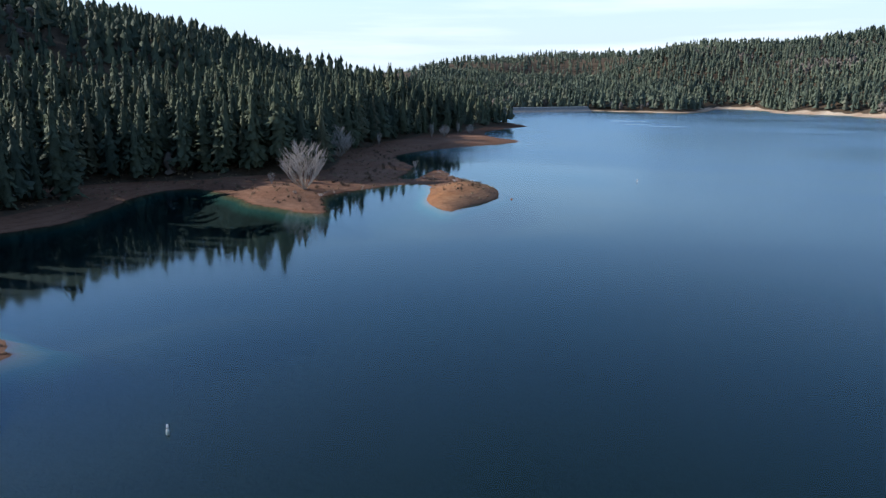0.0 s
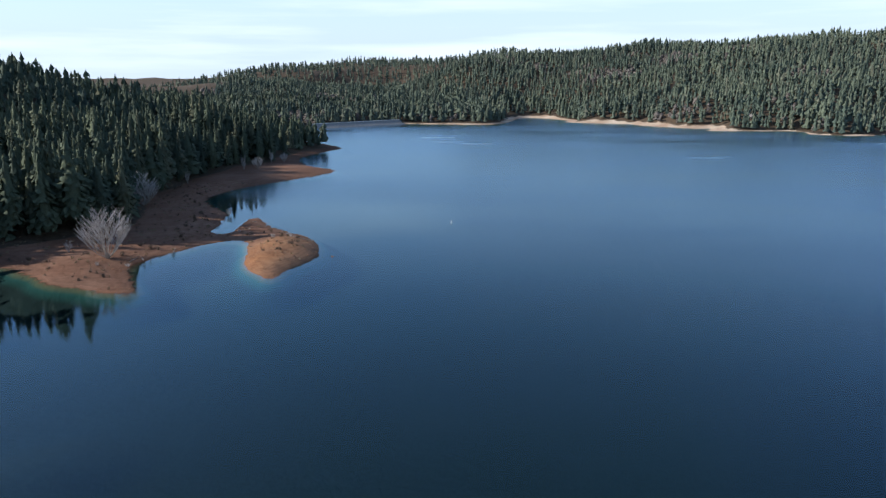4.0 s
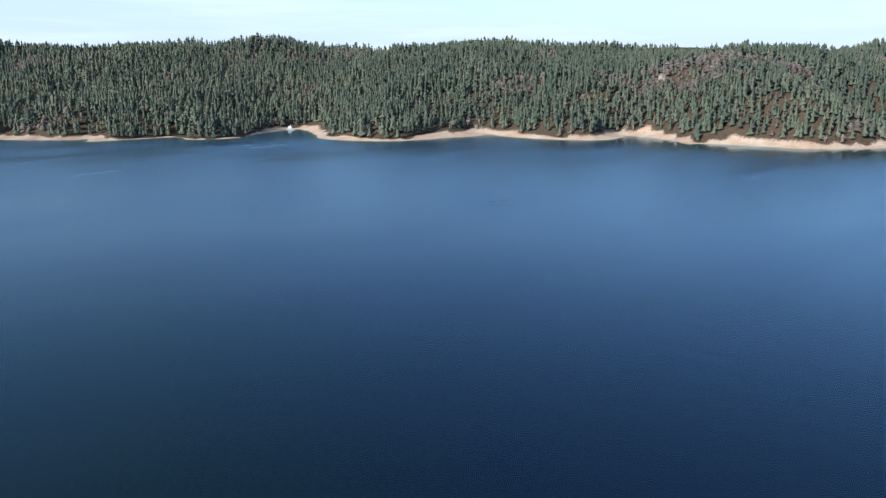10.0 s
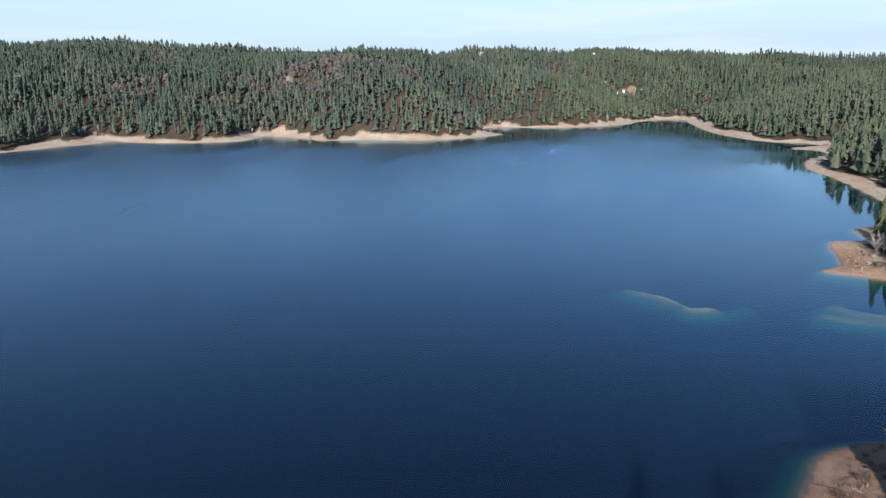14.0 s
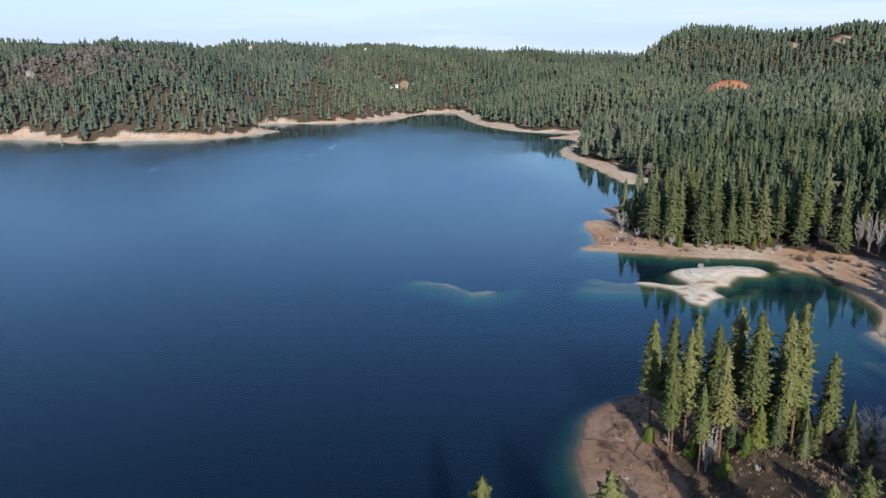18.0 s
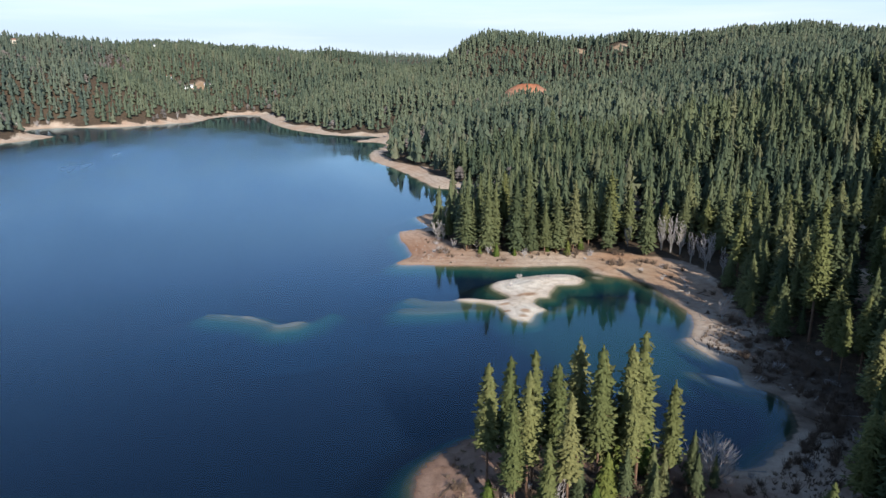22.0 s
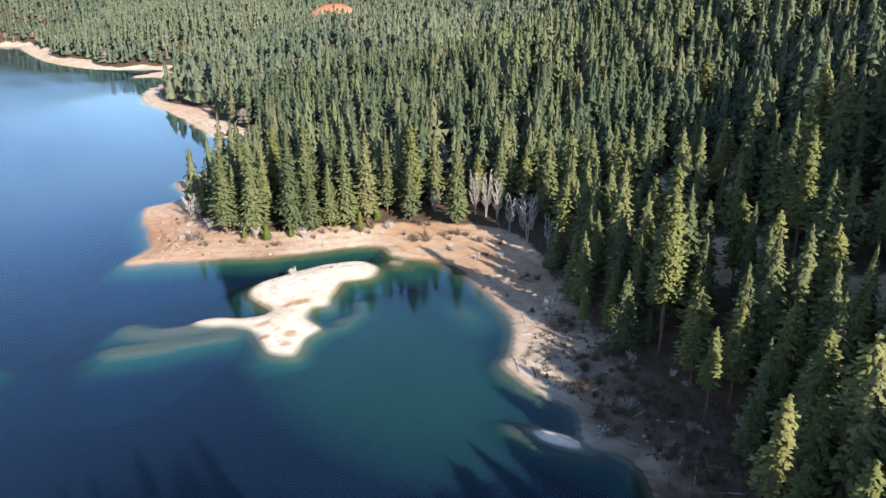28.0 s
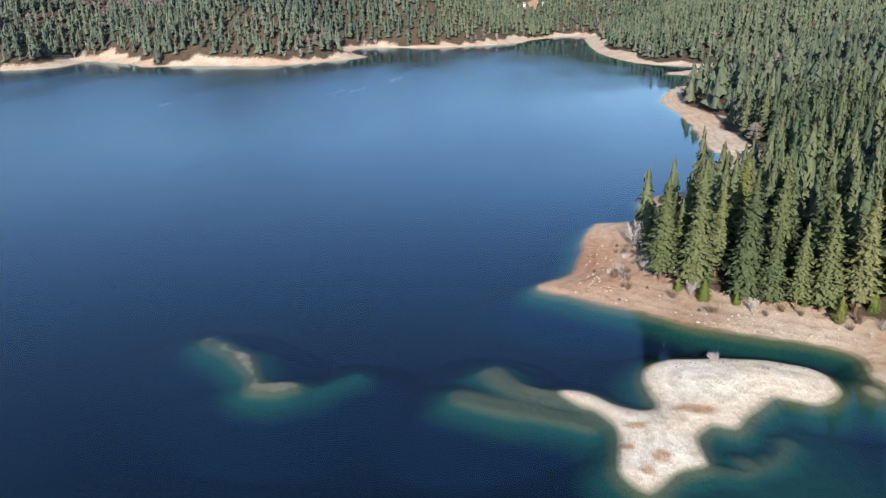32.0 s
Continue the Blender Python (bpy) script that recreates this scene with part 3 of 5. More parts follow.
edge = 15 + 6 * vnoise(X, Y, 30, 41) + 9 * np.clip((X - 600) / 300, 0, 1) + 15 * np.exp(-(((X - 258) / 34) ** 2 + ((Y + 190) / 24) ** 2))
edge = edge + np.clip((np.hypot(X, Y) - 600) / 200, 0, 1) * (11 * vnoise(X, Y, 100, 47) - 2)  # beaches of uneven width across the lake
WOOD = np.clip((SD - edge) / 6, 0, 1) * (1 - clear) * (1 - west_bank * np.clip((X - tree_line) / 4, 0, 1))

ii, jj = np.meshgrid(np.arange(len(GX) - 1), np.arange(len(GY) - 1), indexing="ij")
base = (ii * len(GY) + jj).ravel()
quads = np.stack([base, base + len(GY), base + len(GY) + 1, base + 1], 1)
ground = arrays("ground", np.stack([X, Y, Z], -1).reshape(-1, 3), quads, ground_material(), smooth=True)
col = ground.data.color_attributes.new("soil", "FLOAT_COLOR", "POINT")
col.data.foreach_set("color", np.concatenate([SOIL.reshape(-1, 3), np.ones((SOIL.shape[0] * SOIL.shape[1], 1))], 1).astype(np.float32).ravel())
att = ground.data.attributes.new("wood", "FLOAT", "POINT")
att.data.foreach_set("value", WOOD.astype(np.float32).ravel())
tagged(ground, "bare red and tan drawdown shores rising to wooded hills", "ground", kind="structure")

wx, wy = np.linspace(-1300, 2500, 160), np.linspace(-1400, 2400, 160)
WX, WY = np.meshgrid(wx, wy, indexing="ij")
ii, jj = np.meshgrid(np.arange(159), np.arange(159), indexing="ij")
base = (ii * 160 + jj).ravel()
water = arrays("water", np.stack([WX, WY, 0 * WX], -1).reshape(-1, 3), np.stack([base, base + 160, base + 161, base + 1], 1), water_material(), smooth=True)
off_shore = np.maximum(-on_grid(SD, WX.ravel(), WY.ravel()), 0)
sheltered = np.exp(-off_shore / np.where((WX.ravel() < 0) & (WY.ravel() < 420), 110, 55)) * np.clip((560 - WY.ravel()) / 150, 0.15, 1) + 0.8 * np.exp(-(((WX.ravel() - 200) / 90) ** 2 + ((WY.ravel() + 125) / 60) ** 2)) + 0.6 * np.exp(-(((WX.ravel() - 1400) / 260) ** 2 + ((WY.ravel() + 40) / 120) ** 2))
att = water.data.attributes.new("still", "FLOAT", "POINT")
att.data.foreach_set("value", np.clip(sheltered, 0, 0.95).astype(np.float32))
water.visible_shadow = False
tagged(water, "calm deep blue reservoir water with pale shallows", "water", kind="structure")
# ---- trees ----
rng = np.random.default_rng(7)


def tube(points, radii, sides=5):
    """A tapered tube along points; returns corners and triangles."""
    points = np.asarray(points, float)
    ang = np.arange(sides) * 2 * np.pi / sides
    axis = points[-1] - points[0]
    axis = axis / (np.linalg.norm(axis) + 1e-9)
    u = np.cross(axis, (0, 0, 1)) if abs(axis[2]) < 0.9 else np.cross(axis, (1, 0, 0))
    u /= np.linalg.norm(u)
    v = np.cross(axis, u)
    ring = np.cos(ang)[:, None] * u + np.sin(ang)[:, None] * v
    verts = np.concatenate([p + r * ring for p, r in zip(points, radii)])
    tris = []
    for k in range(len(points) - 1):
        for s in range(sides):
            a, b = k * sides + s, k * sides + (s + 1) % sides
            tris += [(a, b, b + sides), (a, b + sides, a + sides)]
    return verts, np.array(tris)


def gather(pieces):
    verts, tris, n = [], [], 0
    for v, t in pieces:
        verts.append(v)
        tris.append(np.asarray(t) + n)
        n += len(v)
    return np.concatenate(verts), np.concatenate(tris)


def sprays(tall, crown_from, wide, levels, dense, seed, ragged=0.25, shape=0.85, core=0.55, skip=0.06, droop=1.0, fan=1, hang=0.30, thin=1.0, fine=0.0, sides=7, rings=(0.0, 0.12, 0.45, 0.8, 0.97), least=5):
    """A crown: a dim inner core, and drooping sprays of needles in whorls round it, with gaps. Returns corners, triangles and normals."""
    r = np.random.default_rng(seed)
    z0, n = crown_from * tall, 0
    step = (tall - z0) / levels
    v, t, nrm = [], [], []

    def radius(f):
        return wide * max(1 - f, 0.0) ** shape * (0.70 + 0.30 * min(1.0, 4 * f + 0.25)) + 0.22

    for f in rings:
        for j in range(sides):
            a = 6.283 * j / sides
            q = core * radius(f) * (0.3 if f == 0 else 1.0) * r.uniform(0.8, 1.15)
            v.append((q * np.cos(a), q * np.sin(a), z0 + f * (tall - z0)))
            nrm.append((np.cos(a), np.sin(a), 0.3))
    for k in range(len(rings) - 1):
        for j in range(sides):
            p, q = n + k * sides + j, n + k * sides + (j + 1) % sides
            t += [(p, q, q + sides), (p, q + sides, p + sides)]
    n = len(v)
    lobes = r.uniform(0, 6.283, 4)
    hole_a, hole_z = r.uniform(0, 6.283, 3), r.uniform(0.1, 0.8, 3)
    for k in range(levels):
        f = (k + r.uniform(0.2, 0.8)) / levels
        z = z0 + f * (tall - z0)
        R = radius(f) * (0.84 + 0.34 * ((k * 0.382) % 1.0))
        m = max(least, int(round(dense * R + least - 3)))
        for j in range(m):
            a = 6.283 * (j + r.uniform(-0.35, 0.35)) / m + k * 2.4
            if r.random() < skip or any(abs(np.sin((a - h) / 2)) < 0.22 and abs(f - g) < 0.05 for h, g in zip(hole_a, hole_z)):
                continue
            rr = R * (1 + ragged * (0.5 * np.sin(3 * a + lobes[k % 4]) + r.normal(0, 0.55)))
            L = step * r.uniform(1.7, 2.7) * droop
            w = 6.283 * R / m * r.uniform(0.50, 0.85) + 0.12
            out, side = np.array((np.cos(a), np.sin(a), 0)), np.array((-np.sin(a), np.cos(a), 0))
            up = np.array((0, 0, 1.0))
            if fan > 1:  # a bough of several slender tufts
                tilt = r.normal(0, 0.22)
                for q in range(fan):
                    b = a + (q - (fan - 1) / 2 + r.uniform(-0.25, 0.25)) * 8.2 / m / fan
                    o2, s2 = np.array((np.cos(b), np.sin(b), 0)), np.array((-np.sin(b), np.cos(b), 0))
                    reach = rr * (1.08 - 0.22 * abs(q - (fan - 1) / 2) + r.normal(0, 0.07))
                    zz = z + r.normal(0, 0.30) * step
                    ww, start = thin * w * r.uniform(0.30, 0.52), r.uniform(0.30, 0.62)
                    if fine:  # short tufts set along the bough
                        far_ = r.uniform(fine, 1.0)
                        zz, reach = zz + (1 - far_) * 0.35 * L, reach * far_
                        start = 1 - 0.95 / max(reach, 1.3)
                    v += [o2 * reach * start + up * (zz + 0.30 * L), o2 * reach * 0.86 + s2 * ww + up * (zz - L * r.uniform(-0.1, 0.3)), o2 * reach * 1.1 + up * (zz - L * (hang + tilt)), o2 * reach * 0.86 - s2 * ww + up * (zz - L * r.uniform(-0.1, 0.3))]
                    base = o2 + 0.55 * up + r.normal(0, 0.22, 3)
                    nrm += [base - 0.3 * o2, base + 0.5 * s2, base + 0.3 * up, base - 0.5 * s2]
                    t += [(n, n + 2, n + 1), (n, n + 3, n + 2)]
                    n += 4
                continue
            top = out * rr * 0.40 + up * (z + 0.45 * L)
            tip = out * rr * 1.10 + up * (z - 0.42 * L) + side * w * r.normal(0, 0.4)
            v += [top, out * rr * 0.86 + side * w + up * (z - L * r.uniform(0.0, 0.3)), tip, out * rr * 0.86 - side * w + up * (z - L * r.uniform(0.0, 0.3))]
            base = out + 0.50 * up + r.normal(0, 0.20, 3)
            nrm += [base + 0.5 * up, base + 0.45 * side, base, base - 0.45 * side]
            t += [(n, n + 2, n + 1), (n, n + 3, n + 2)]
            n += 4
    for q in range(4):
        a = q * 1.57
        v += [np.array((0, 0, tall + 0.5)), np.array((0.4 * np.cos(a), 0.4 * np.sin(a), tall - 1.1)), np.array((0.4 * np.cos(a + 1.57), 0.4 * np.sin(a + 1.57), tall - 1.1))]
        nrm += [(np.cos(a), np.sin(a), 0.4)] * 3
        t += [(n, n + 1, n + 2)]
        n += 3
    nrm = np.array(nrm, float)
    return np.array(v, float), np.array(t), nrm / np.linalg.norm(nrm, axis=1)[:, None]


def conifer(tall, crown_from, wide, seed, **kw):
    """Trunk with limbs, and its crown."""
    r = np.random.default_rng(seed + 1000)
    hs = np.linspace(0, tall, 7)
    line = np.stack([0.1 * np.sin(hs / 6 + seed), 0 * hs, hs], 1)
    wood = [tube(line, 0.011 * tall * (1 - hs / tall) ** 0.8 + 0.03, 6)]
    for k in range(30):
        f = r.uniform(-0.25, 0.8)
        z = max(1.5, tall * (crown_from + f * (1 - crown_from)))
        a, length = r.uniform(0, 6.283), wide * (0.45 if f < 0 else max(0.3, 1 - f)) * r.uniform(0.5, 0.95)
        start = np.array((0, 0, z))
        wood.append(tube([start, start + np.array((np.cos(a) * length, np.sin(a) * length, -0.12 * length))], [0.06, 0.012], 3))
    return gather(wood), sprays(tall, crown_from, wide, seed=seed, **kw)


TREES = {"pine": [], "fir": [], "cedar": [], "far_pine": [], "far_fir": []}
LABELS = {"pine": "tall ponderosa pine with a bare lower trunk and yellow-green needles", "fir": "dense dark green fir with a pointed crown", "cedar": "small bright green young cedar with branches to the ground"}
NAMES = {"pine": "pine_tree", "fir": "fir_tree", "cedar": "cedar_tree"}


def prototype(kind, mat, **kw):
    (wv, wt_), (lv, lt, ln) = conifer(**kw)
    trunk = arrays("trunk", wv, wt_, bark)
    crown = arrays("crown", lv, lt, mat, smooth=True)
    crown.data.normals_split_custom_set_from_vertices(ln.tolist())
    TREES[kind].append((trunk.data, crown.data, kw["tall"]))
    for o in (trunk, crown):
        bpy.data.objects.remove(o)


for s in range(6):
    prototype("pine", needles_pine, tall=30, crown_from=(0.24, 0.30, 0.18, 0.32, 0.26, 0.36)[s], wide=(4.2, 3.7, 4.6, 3.9, 4.4, 3.5)[s], levels=44, dense=3.4, seed=11 + s, ragged=0.34, shape=0.52, core=0.26, skip=0.24, droop=1.0, fan=6, hang=-0.05, thin=0.85, fine=0.45)
for s in range(6):
    prototype("fir", needles_fir, tall=30, crown_from=(0.06, 0.12, 0.08, 0.16, 0.05, 0.10)[s], wide=(5.1, 4.4, 4.8, 4.1, 5.2, 3.9)[s], levels=46, dense=3.0, seed=31 + s, ragged=0.30, shape=(0.82, 0.74, 0.88, 0.70, 0.90, 0.78)[s], core=0.44, skip=0.12, fan=7, hang=0.10, thin=0.88, fine=0.5)
for s in range(3):
    prototype("far_pine", needles_pine, tall=30, crown_from=(0.24, 0.18, 0.30)[s], wide=(4.3, 4.6, 3.8)[s], levels=26, dense=2.4, seed=71 + s, ragged=0.34, shape=0.54, core=0.38, skip=0.14, fan=2, hang=0.0)
for s in range(5):
    prototype("far_fir", needles_fir, tall=30, crown_from=(0.05, 0.10, 0.07, 0.12, 0.08)[s], wide=(5.3, 4.5, 4.9, 4.1, 3.7)[s], levels=26, dense=2.2, seed=81 + s, ragged=0.24, shape=(0.84, 0.76, 0.92, 0.72, 0.80)[s], core=0.54, skip=0.08, fan=2, hang=0.05)
for s in range(2):
    prototype("cedar", needles_cedar, tall=9, crown_from=0.03, wide=1.9 + 0.3 * s, levels=18, dense=6.0, seed=51 + s, ragged=0.3, shape=0.75, core=0.5, skip=0.08, fan=3)


def plant(kind, x, y, tall, turn=None, pick=None, label="", group="", slim=1.0):
    """One tree: a base with its trunk and crown."""
    trunk, crown, full = TREES[kind][(int(rng.integers(len(TREES[kind]))) if pick is None else pick)]
    s = tall / full
    wide = slim * s * float(rng.uniform(0.95, 1.22)) * min(1.0, 30 / tall) ** 0.7
    m = Matrix.LocRotScale((x, y, height(x, y) - 0.25), Euler((0, 0, float(rng.uniform(0, 6.28)) if turn is None else turn)), (wide, wide, s))
    kind = kind.replace("far_", "")
    base = empty(NAMES[kind], m, label or LABELS[kind], "tree", group)
    for name, me in (("trunk", trunk), ("crown", crown)):
        ob = new(name, me)
        ob.parent = base
    return base


TAKEN = []


def free(x, y, room):
    return all((x - a) ** 2 + (y - b) ** 2 > room * room for a, b in TAKEN)


# The grove on the near headland.
for x, y, tall in ((134, -57, 27), (133, -61, 28), (133, -66, 28), (134, -71, 24), (132, -75, 30), (124, -75, 29), (125, -82, 30), (127, -86, 32), (126, -93, 22), (123, -57, 25), (129, -69, 25), (119, -66, 24),
                   (121, -80, 23), (129, -79, 27), (117, -61, 19), (129, -63, 26), (126, -59, 21)):
    plant("pine", x, y, tall, group="pines on the headland", slim=0.80)
    TAKEN.append((x, y))
for x, y, tall in ((119, -74, 9), (116, -70, 6), (131, -56, 5), (122, -62, 6), (112, -64, 6), (131, -90, 11), (134, -86, 12)):
    plant("cedar", x, y, tall, group="young cedars on the headland")
    TAKEN.append((x, y))
for x, y, tall in ((120, -69, 10), (116, -76, 11), (118, -83, 12), (121, -88, 9), (124, -97, 12), (119, -94, 10), (128, -84, 9), (113, -80, 9), (126, -66, 8), (121, -100, 8), (130, -96, 9)):
    plant("fir", x, y, tall, label="young dark fir in the understorey of the grove", group="young firs on the headland")
    TAKEN.append((x, y))
# Pines close under the camera's way.
for x, y, tall in ((77, -12.5, 26), (77, -30, 26), (72, -58, 26), (74, -64, 27), (82, -84, 27), (62, -75, 28), (55, -48, 27)):
    plant("pine", x, y, max(14, tall + 2 - height(x, y)), group="pines by the south shore")
    TAKEN.append((x, y))
# Unseen firs, added out of view to shade the headland's neck.
for x, y, tall in ((58, -92, 29), (54, -100, 28), (62, -104, 30), (66, -114, 29), (50, -110, 28), (72, -122, 28), (60, -118, 30), (46, -98, 28)):
    plant("fir", x, y, tall, group="firs by the south shore")
    TAKEN.append((x, y))
# Trees that stand clear along the cove's bank, and others added west of it to shade it.
for kind, x, y, tall in (("pine", 192, -172, 13), ("pine", 172, -176, 43), ("fir", 179, -197, 24), ("pine", 151, -165, 20), ("fir", 158, -189, 26), ("fir", 140, -182, 27), ("pine", 181, -237, 32), ("fir", 148, -186, 30), ("fir", 138, -161, 24), ("pine", 125, -145, 26),
                         ("pine", 123, -151, 24), ("fir", 118, -153, 30), ("pine", 118, -139, 22), ("fir", 186, -183, 22), ("fir", 196, -188, 24), ("fir", 209, -192, 22), ("fir", 216, -196, 20), ("fir", 238, -209, 28), ("fir", 245, -224, 30), ("fir", 260, -272, 28), ("pine", 271, -311, 34),
                         ("fir", 197, -237, 38), ("fir", 174, -219, 36), ("pine", 165, -211, 36), ("fir", 168, -226, 30), ("fir", 181, -251, 40), ("fir", 187, -259, 36), ("fir", 172, -188, 22), ("fir", 154, -177, 26), ("fir", 133, -172, 28), ("pine", 206, -238, 28), ("pine", 173, -201, 24),
                         ("pine", 122, -160, 29), ("pine", 110, -138, 26), ("fir", 112, -129, 20), ("pine", 106, -121, 20), ("pine", 130, -163, 27), ("fir", 124, -169, 30), ("fir", 108, -151, 28), ("pine", 101, -140, 27), ("fir", 98, -129, 28), ("fir", 153, -200, 31), ("fir", 176, -177, 10),
                         ("fir", 315, -122, 30), ("fir", 309, -130, 37), ("fir", 305, -142, 36), ("fir", 317, -137, 30), ("fir", 302, -148, 24), ("fir", 300, -154, 24), ("fir", 300, -160, 30), ("fir", 299, -168, 33), ("pine", 298, -186, 35), ("fir", 304, -179, 30), ("fir", 320, -127, 22), ("cedar", 295, -163, 7),
                         ("fir", 299, -197, 28), ("fir", 308, -160, 34), ("fir", 312, -151, 38), ("pine", 337, -121, 16), ("fir", 327, -124, 24), ("fir", 324, -132, 32), ("cedar", 304, -132, 6), ("cedar", 303, -157, 5), ("cedar", 301, -173, 6), ("cedar", 302, -140, 4), ("cedar", 309, -126, 4), ("pine", 321, -143, 33)):
    if height(x, y) > 0.3:
        plant(kind, x, y, tall)
        TAKEN.append((x, y))


def scatter(n, box_, spacing, lo, hi, seed):
    """Random places in a box on wooded ground."""
    r = np.random.default_rng(seed)
    x0, x1, y0, y1 = box_
    cols, rows = max(1, int((x1 - x0) / spacing)), max(1, int((y1 - y0) / spacing))
    gx, gy = np.meshgrid(np.arange(cols), np.arange(rows), indexing="ij")
    x = x0 + (gx.ravel() + r.uniform(0.05, 0.95, cols * rows)) * spacing
    y = y0 + (gy.ravel() + r.uniform(0.05, 0.95, cols * rows)) * spacing
    sd, w = on_grid(SD, x, y), on_grid(WOOD, x, y)
    keep = (w > 0.55 + 0.3 * r.random(len(x))) & (sd > lo) & (sd < hi)
    return x[keep], y[keep]


ALDERS = [(293, -193), (280, -202), (276, -204), (272, -206), (261, -203), (249, -201), (240, -202), (264, -210), (255, -208)]
NEAR_BOX = (30, 400, -290, -60)
count = {"pine": 0, "fir": 0}
xs, ys = scatter(0, NEAR_BOX, 6.6, 10, 400, 71)
keep = on_grid(Z, xs, ys) > 0.6
xs, ys = xs[keep], ys[keep]
order = np.argsort(np.hypot(xs - 160, ys + 130))
near_places = []
for i in order:
    x, y = float(xs[i]), float(ys[i])
    if not free(x, y, 5.0) or min(math.hypot(x - a, y - b) for a, b in ALDERS) < 8 or (x < 118 and y > -95) or (x < 135 and y > -118):
        continue
    kind = "fir" if rng.random() < 0.70 else "pine"
    if count[kind] >= (240 if kind == "fir" else 110):
        break
    count[kind] += 1
    edge_tree = on_grid(SD, x, y)[0] < 30
    plant(kind if len(near_places) < 75 else "far_" + kind, x, y, float(rng.triangular(14, 24, 35)) * (0.80 if edge_tree else 1.0))
    TAKEN.append((x, y))
    near_places.append((x, y))
near_reach = max(math.hypot(x - 160, y + 130) for x, y in near_places)


def light_tree(seed, **kw):
    """A lighter tree of coarser sprays, one unit tall."""
    v, t, n = sprays(tall=26, seed=seed, **kw)
    return v / 26, t, n


MID = [light_tree(300 + s, crown_from=(0.05, 0.08, 0.06, 0.18, 0.14, 0.10)[s], wide=(5.0, 4.4, 4.0, 4.2, 3.7, 4.7)[s], levels=12, dense=1.4, ragged=(0.20, 0.22, 0.24, 0.30, 0.28, 0.22)[s], shape=(0.95, 0.86, 1.0, 0.74, 0.82, 0.92)[s], core=0.54, skip=(0.06, 0.06, 0.06, 0.12, 0.1, 0.08)[s], fan=2, hang=0.10, droop=0.85, sides=6) for s in range(6)]
FAR = [light_tree(320 + s, crown_from=(0.05, 0.12, 0.08, 0.20, 0.10)[s], wide=(4.7, 4.0, 4.4, 3.8, 3.4)[s], levels=3, dense=0.0, least=4, ragged=0.16, shape=(0.95, 0.85, 1.0, 0.78, 0.9)[s], core=0.70, skip=0.0, fan=1, droop=0.40, sides=5, rings=(0.05, 0.97)) for s in range(5)]
OAKS = [light_tree(340 + s, crown_from=0.15, wide=(7.5, 8.5)[s], levels=4, dense=0.0, least=5, ragged=0.25, shape=0.34, core=0.72, skip=0.0, fan=1, droop=0.5, sides=6, rings=(0.0, 0.4, 0.92)) for s in range(2)]


def woods(name, x, y, protos, tall, seed, label, oaks=0.0, needles=None):
    """Many trees in one mesh."""
    r = np.random.default_rng(seed)
    z = on_grid(Z, x, y) - 0.5
    V, T, C, N, n = [], [], [], [], 0
    grove = 0.5 + 0.33 * vnoise(x, y, 70, 62) + 0.20 * vnoise(x, y, 200, 63)
    which = r.integers(len(protos), size=len(x))
    oak = vnoise(x, y, 130, 64) + 0.5 * vnoise(x, y, 45, 65) + r.normal(0, 0.25, len(x)) > 1.02 - oaks
    which = np.where(oak, len(protos) + r.integers(2, size=len(x)), which)
    for k, (pv, pt, *pn) in enumerate(protos + OAKS):
        sel = which == k
        c = int(sel.sum())
        if not c:
            continue
        h = tall * (0.52 if k >= len(protos) else 1.0) * r.triangular(0.55, 0.95, 1.25, c) * (1 + 0.22 * vnoise(x[sel], y[sel], 55, 61))
        a = r.uniform(0, 6.28, c)
        w = h * (r.uniform(1.08, 1.6, c) if protos is FAR else r.uniform(0.90, 1.35, c))
        ca, sa = (np.cos(a) * w)[:, None], (np.sin(a) * w)[:, None]
        vx = pv[None, :, 0] * ca - pv[None, :, 1] * sa + x[sel][:, None]
        vy = pv[None, :, 0] * sa + pv[None, :, 1] * ca + y[sel][:, None]
        vz = pv[None, :, 2] * h[:, None] + z[sel][:, None]
        V.append(np.stack([vx, vy, vz], -1).reshape(-1, 3))
        T.append((pt[None] + (np.arange(c) * len(pv))[:, None, None] + n).reshape(-1, 3))
        C.append(np.repeat(np.clip(grove[sel] + r.normal(0, 0.22, c), 0, 0.999) + (1.5 if k >= len(protos) else 0.0), len(pv)))
        if pn:
            ca, sa = np.cos(a)[:, None], np.sin(a)[:, None]
            N.append(np.stack([pn[0][None, :, 0] * ca - pn[0][None, :, 1] * sa, pn[0][None, :, 0] * sa + pn[0][None, :, 1] * ca, pn[0][None, :, 2] + 0 * ca], -1).reshape(-1, 3))
        n += c * len(pv)
    ob = arrays(name, np.concatenate(V), np.concatenate(T), needles or (forest_mat if protos is MID else far_haze_mat))
    if N:
        ob.data.shade_smooth()
        ob.data.normals_split_custom_set_from_vertices(np.concatenate(N).tolist())
    tone = ob.data.attributes.new("tone", "FLOAT", "POINT")
    tone.data.foreach_set("value", np.concatenate(C).astype(np.float32))
    return tagged(ob, label, "forest", kind="stuff")


def beyond_near(x, y):
    return np.hypot(x - 160, y + 130) > near_reach + 1


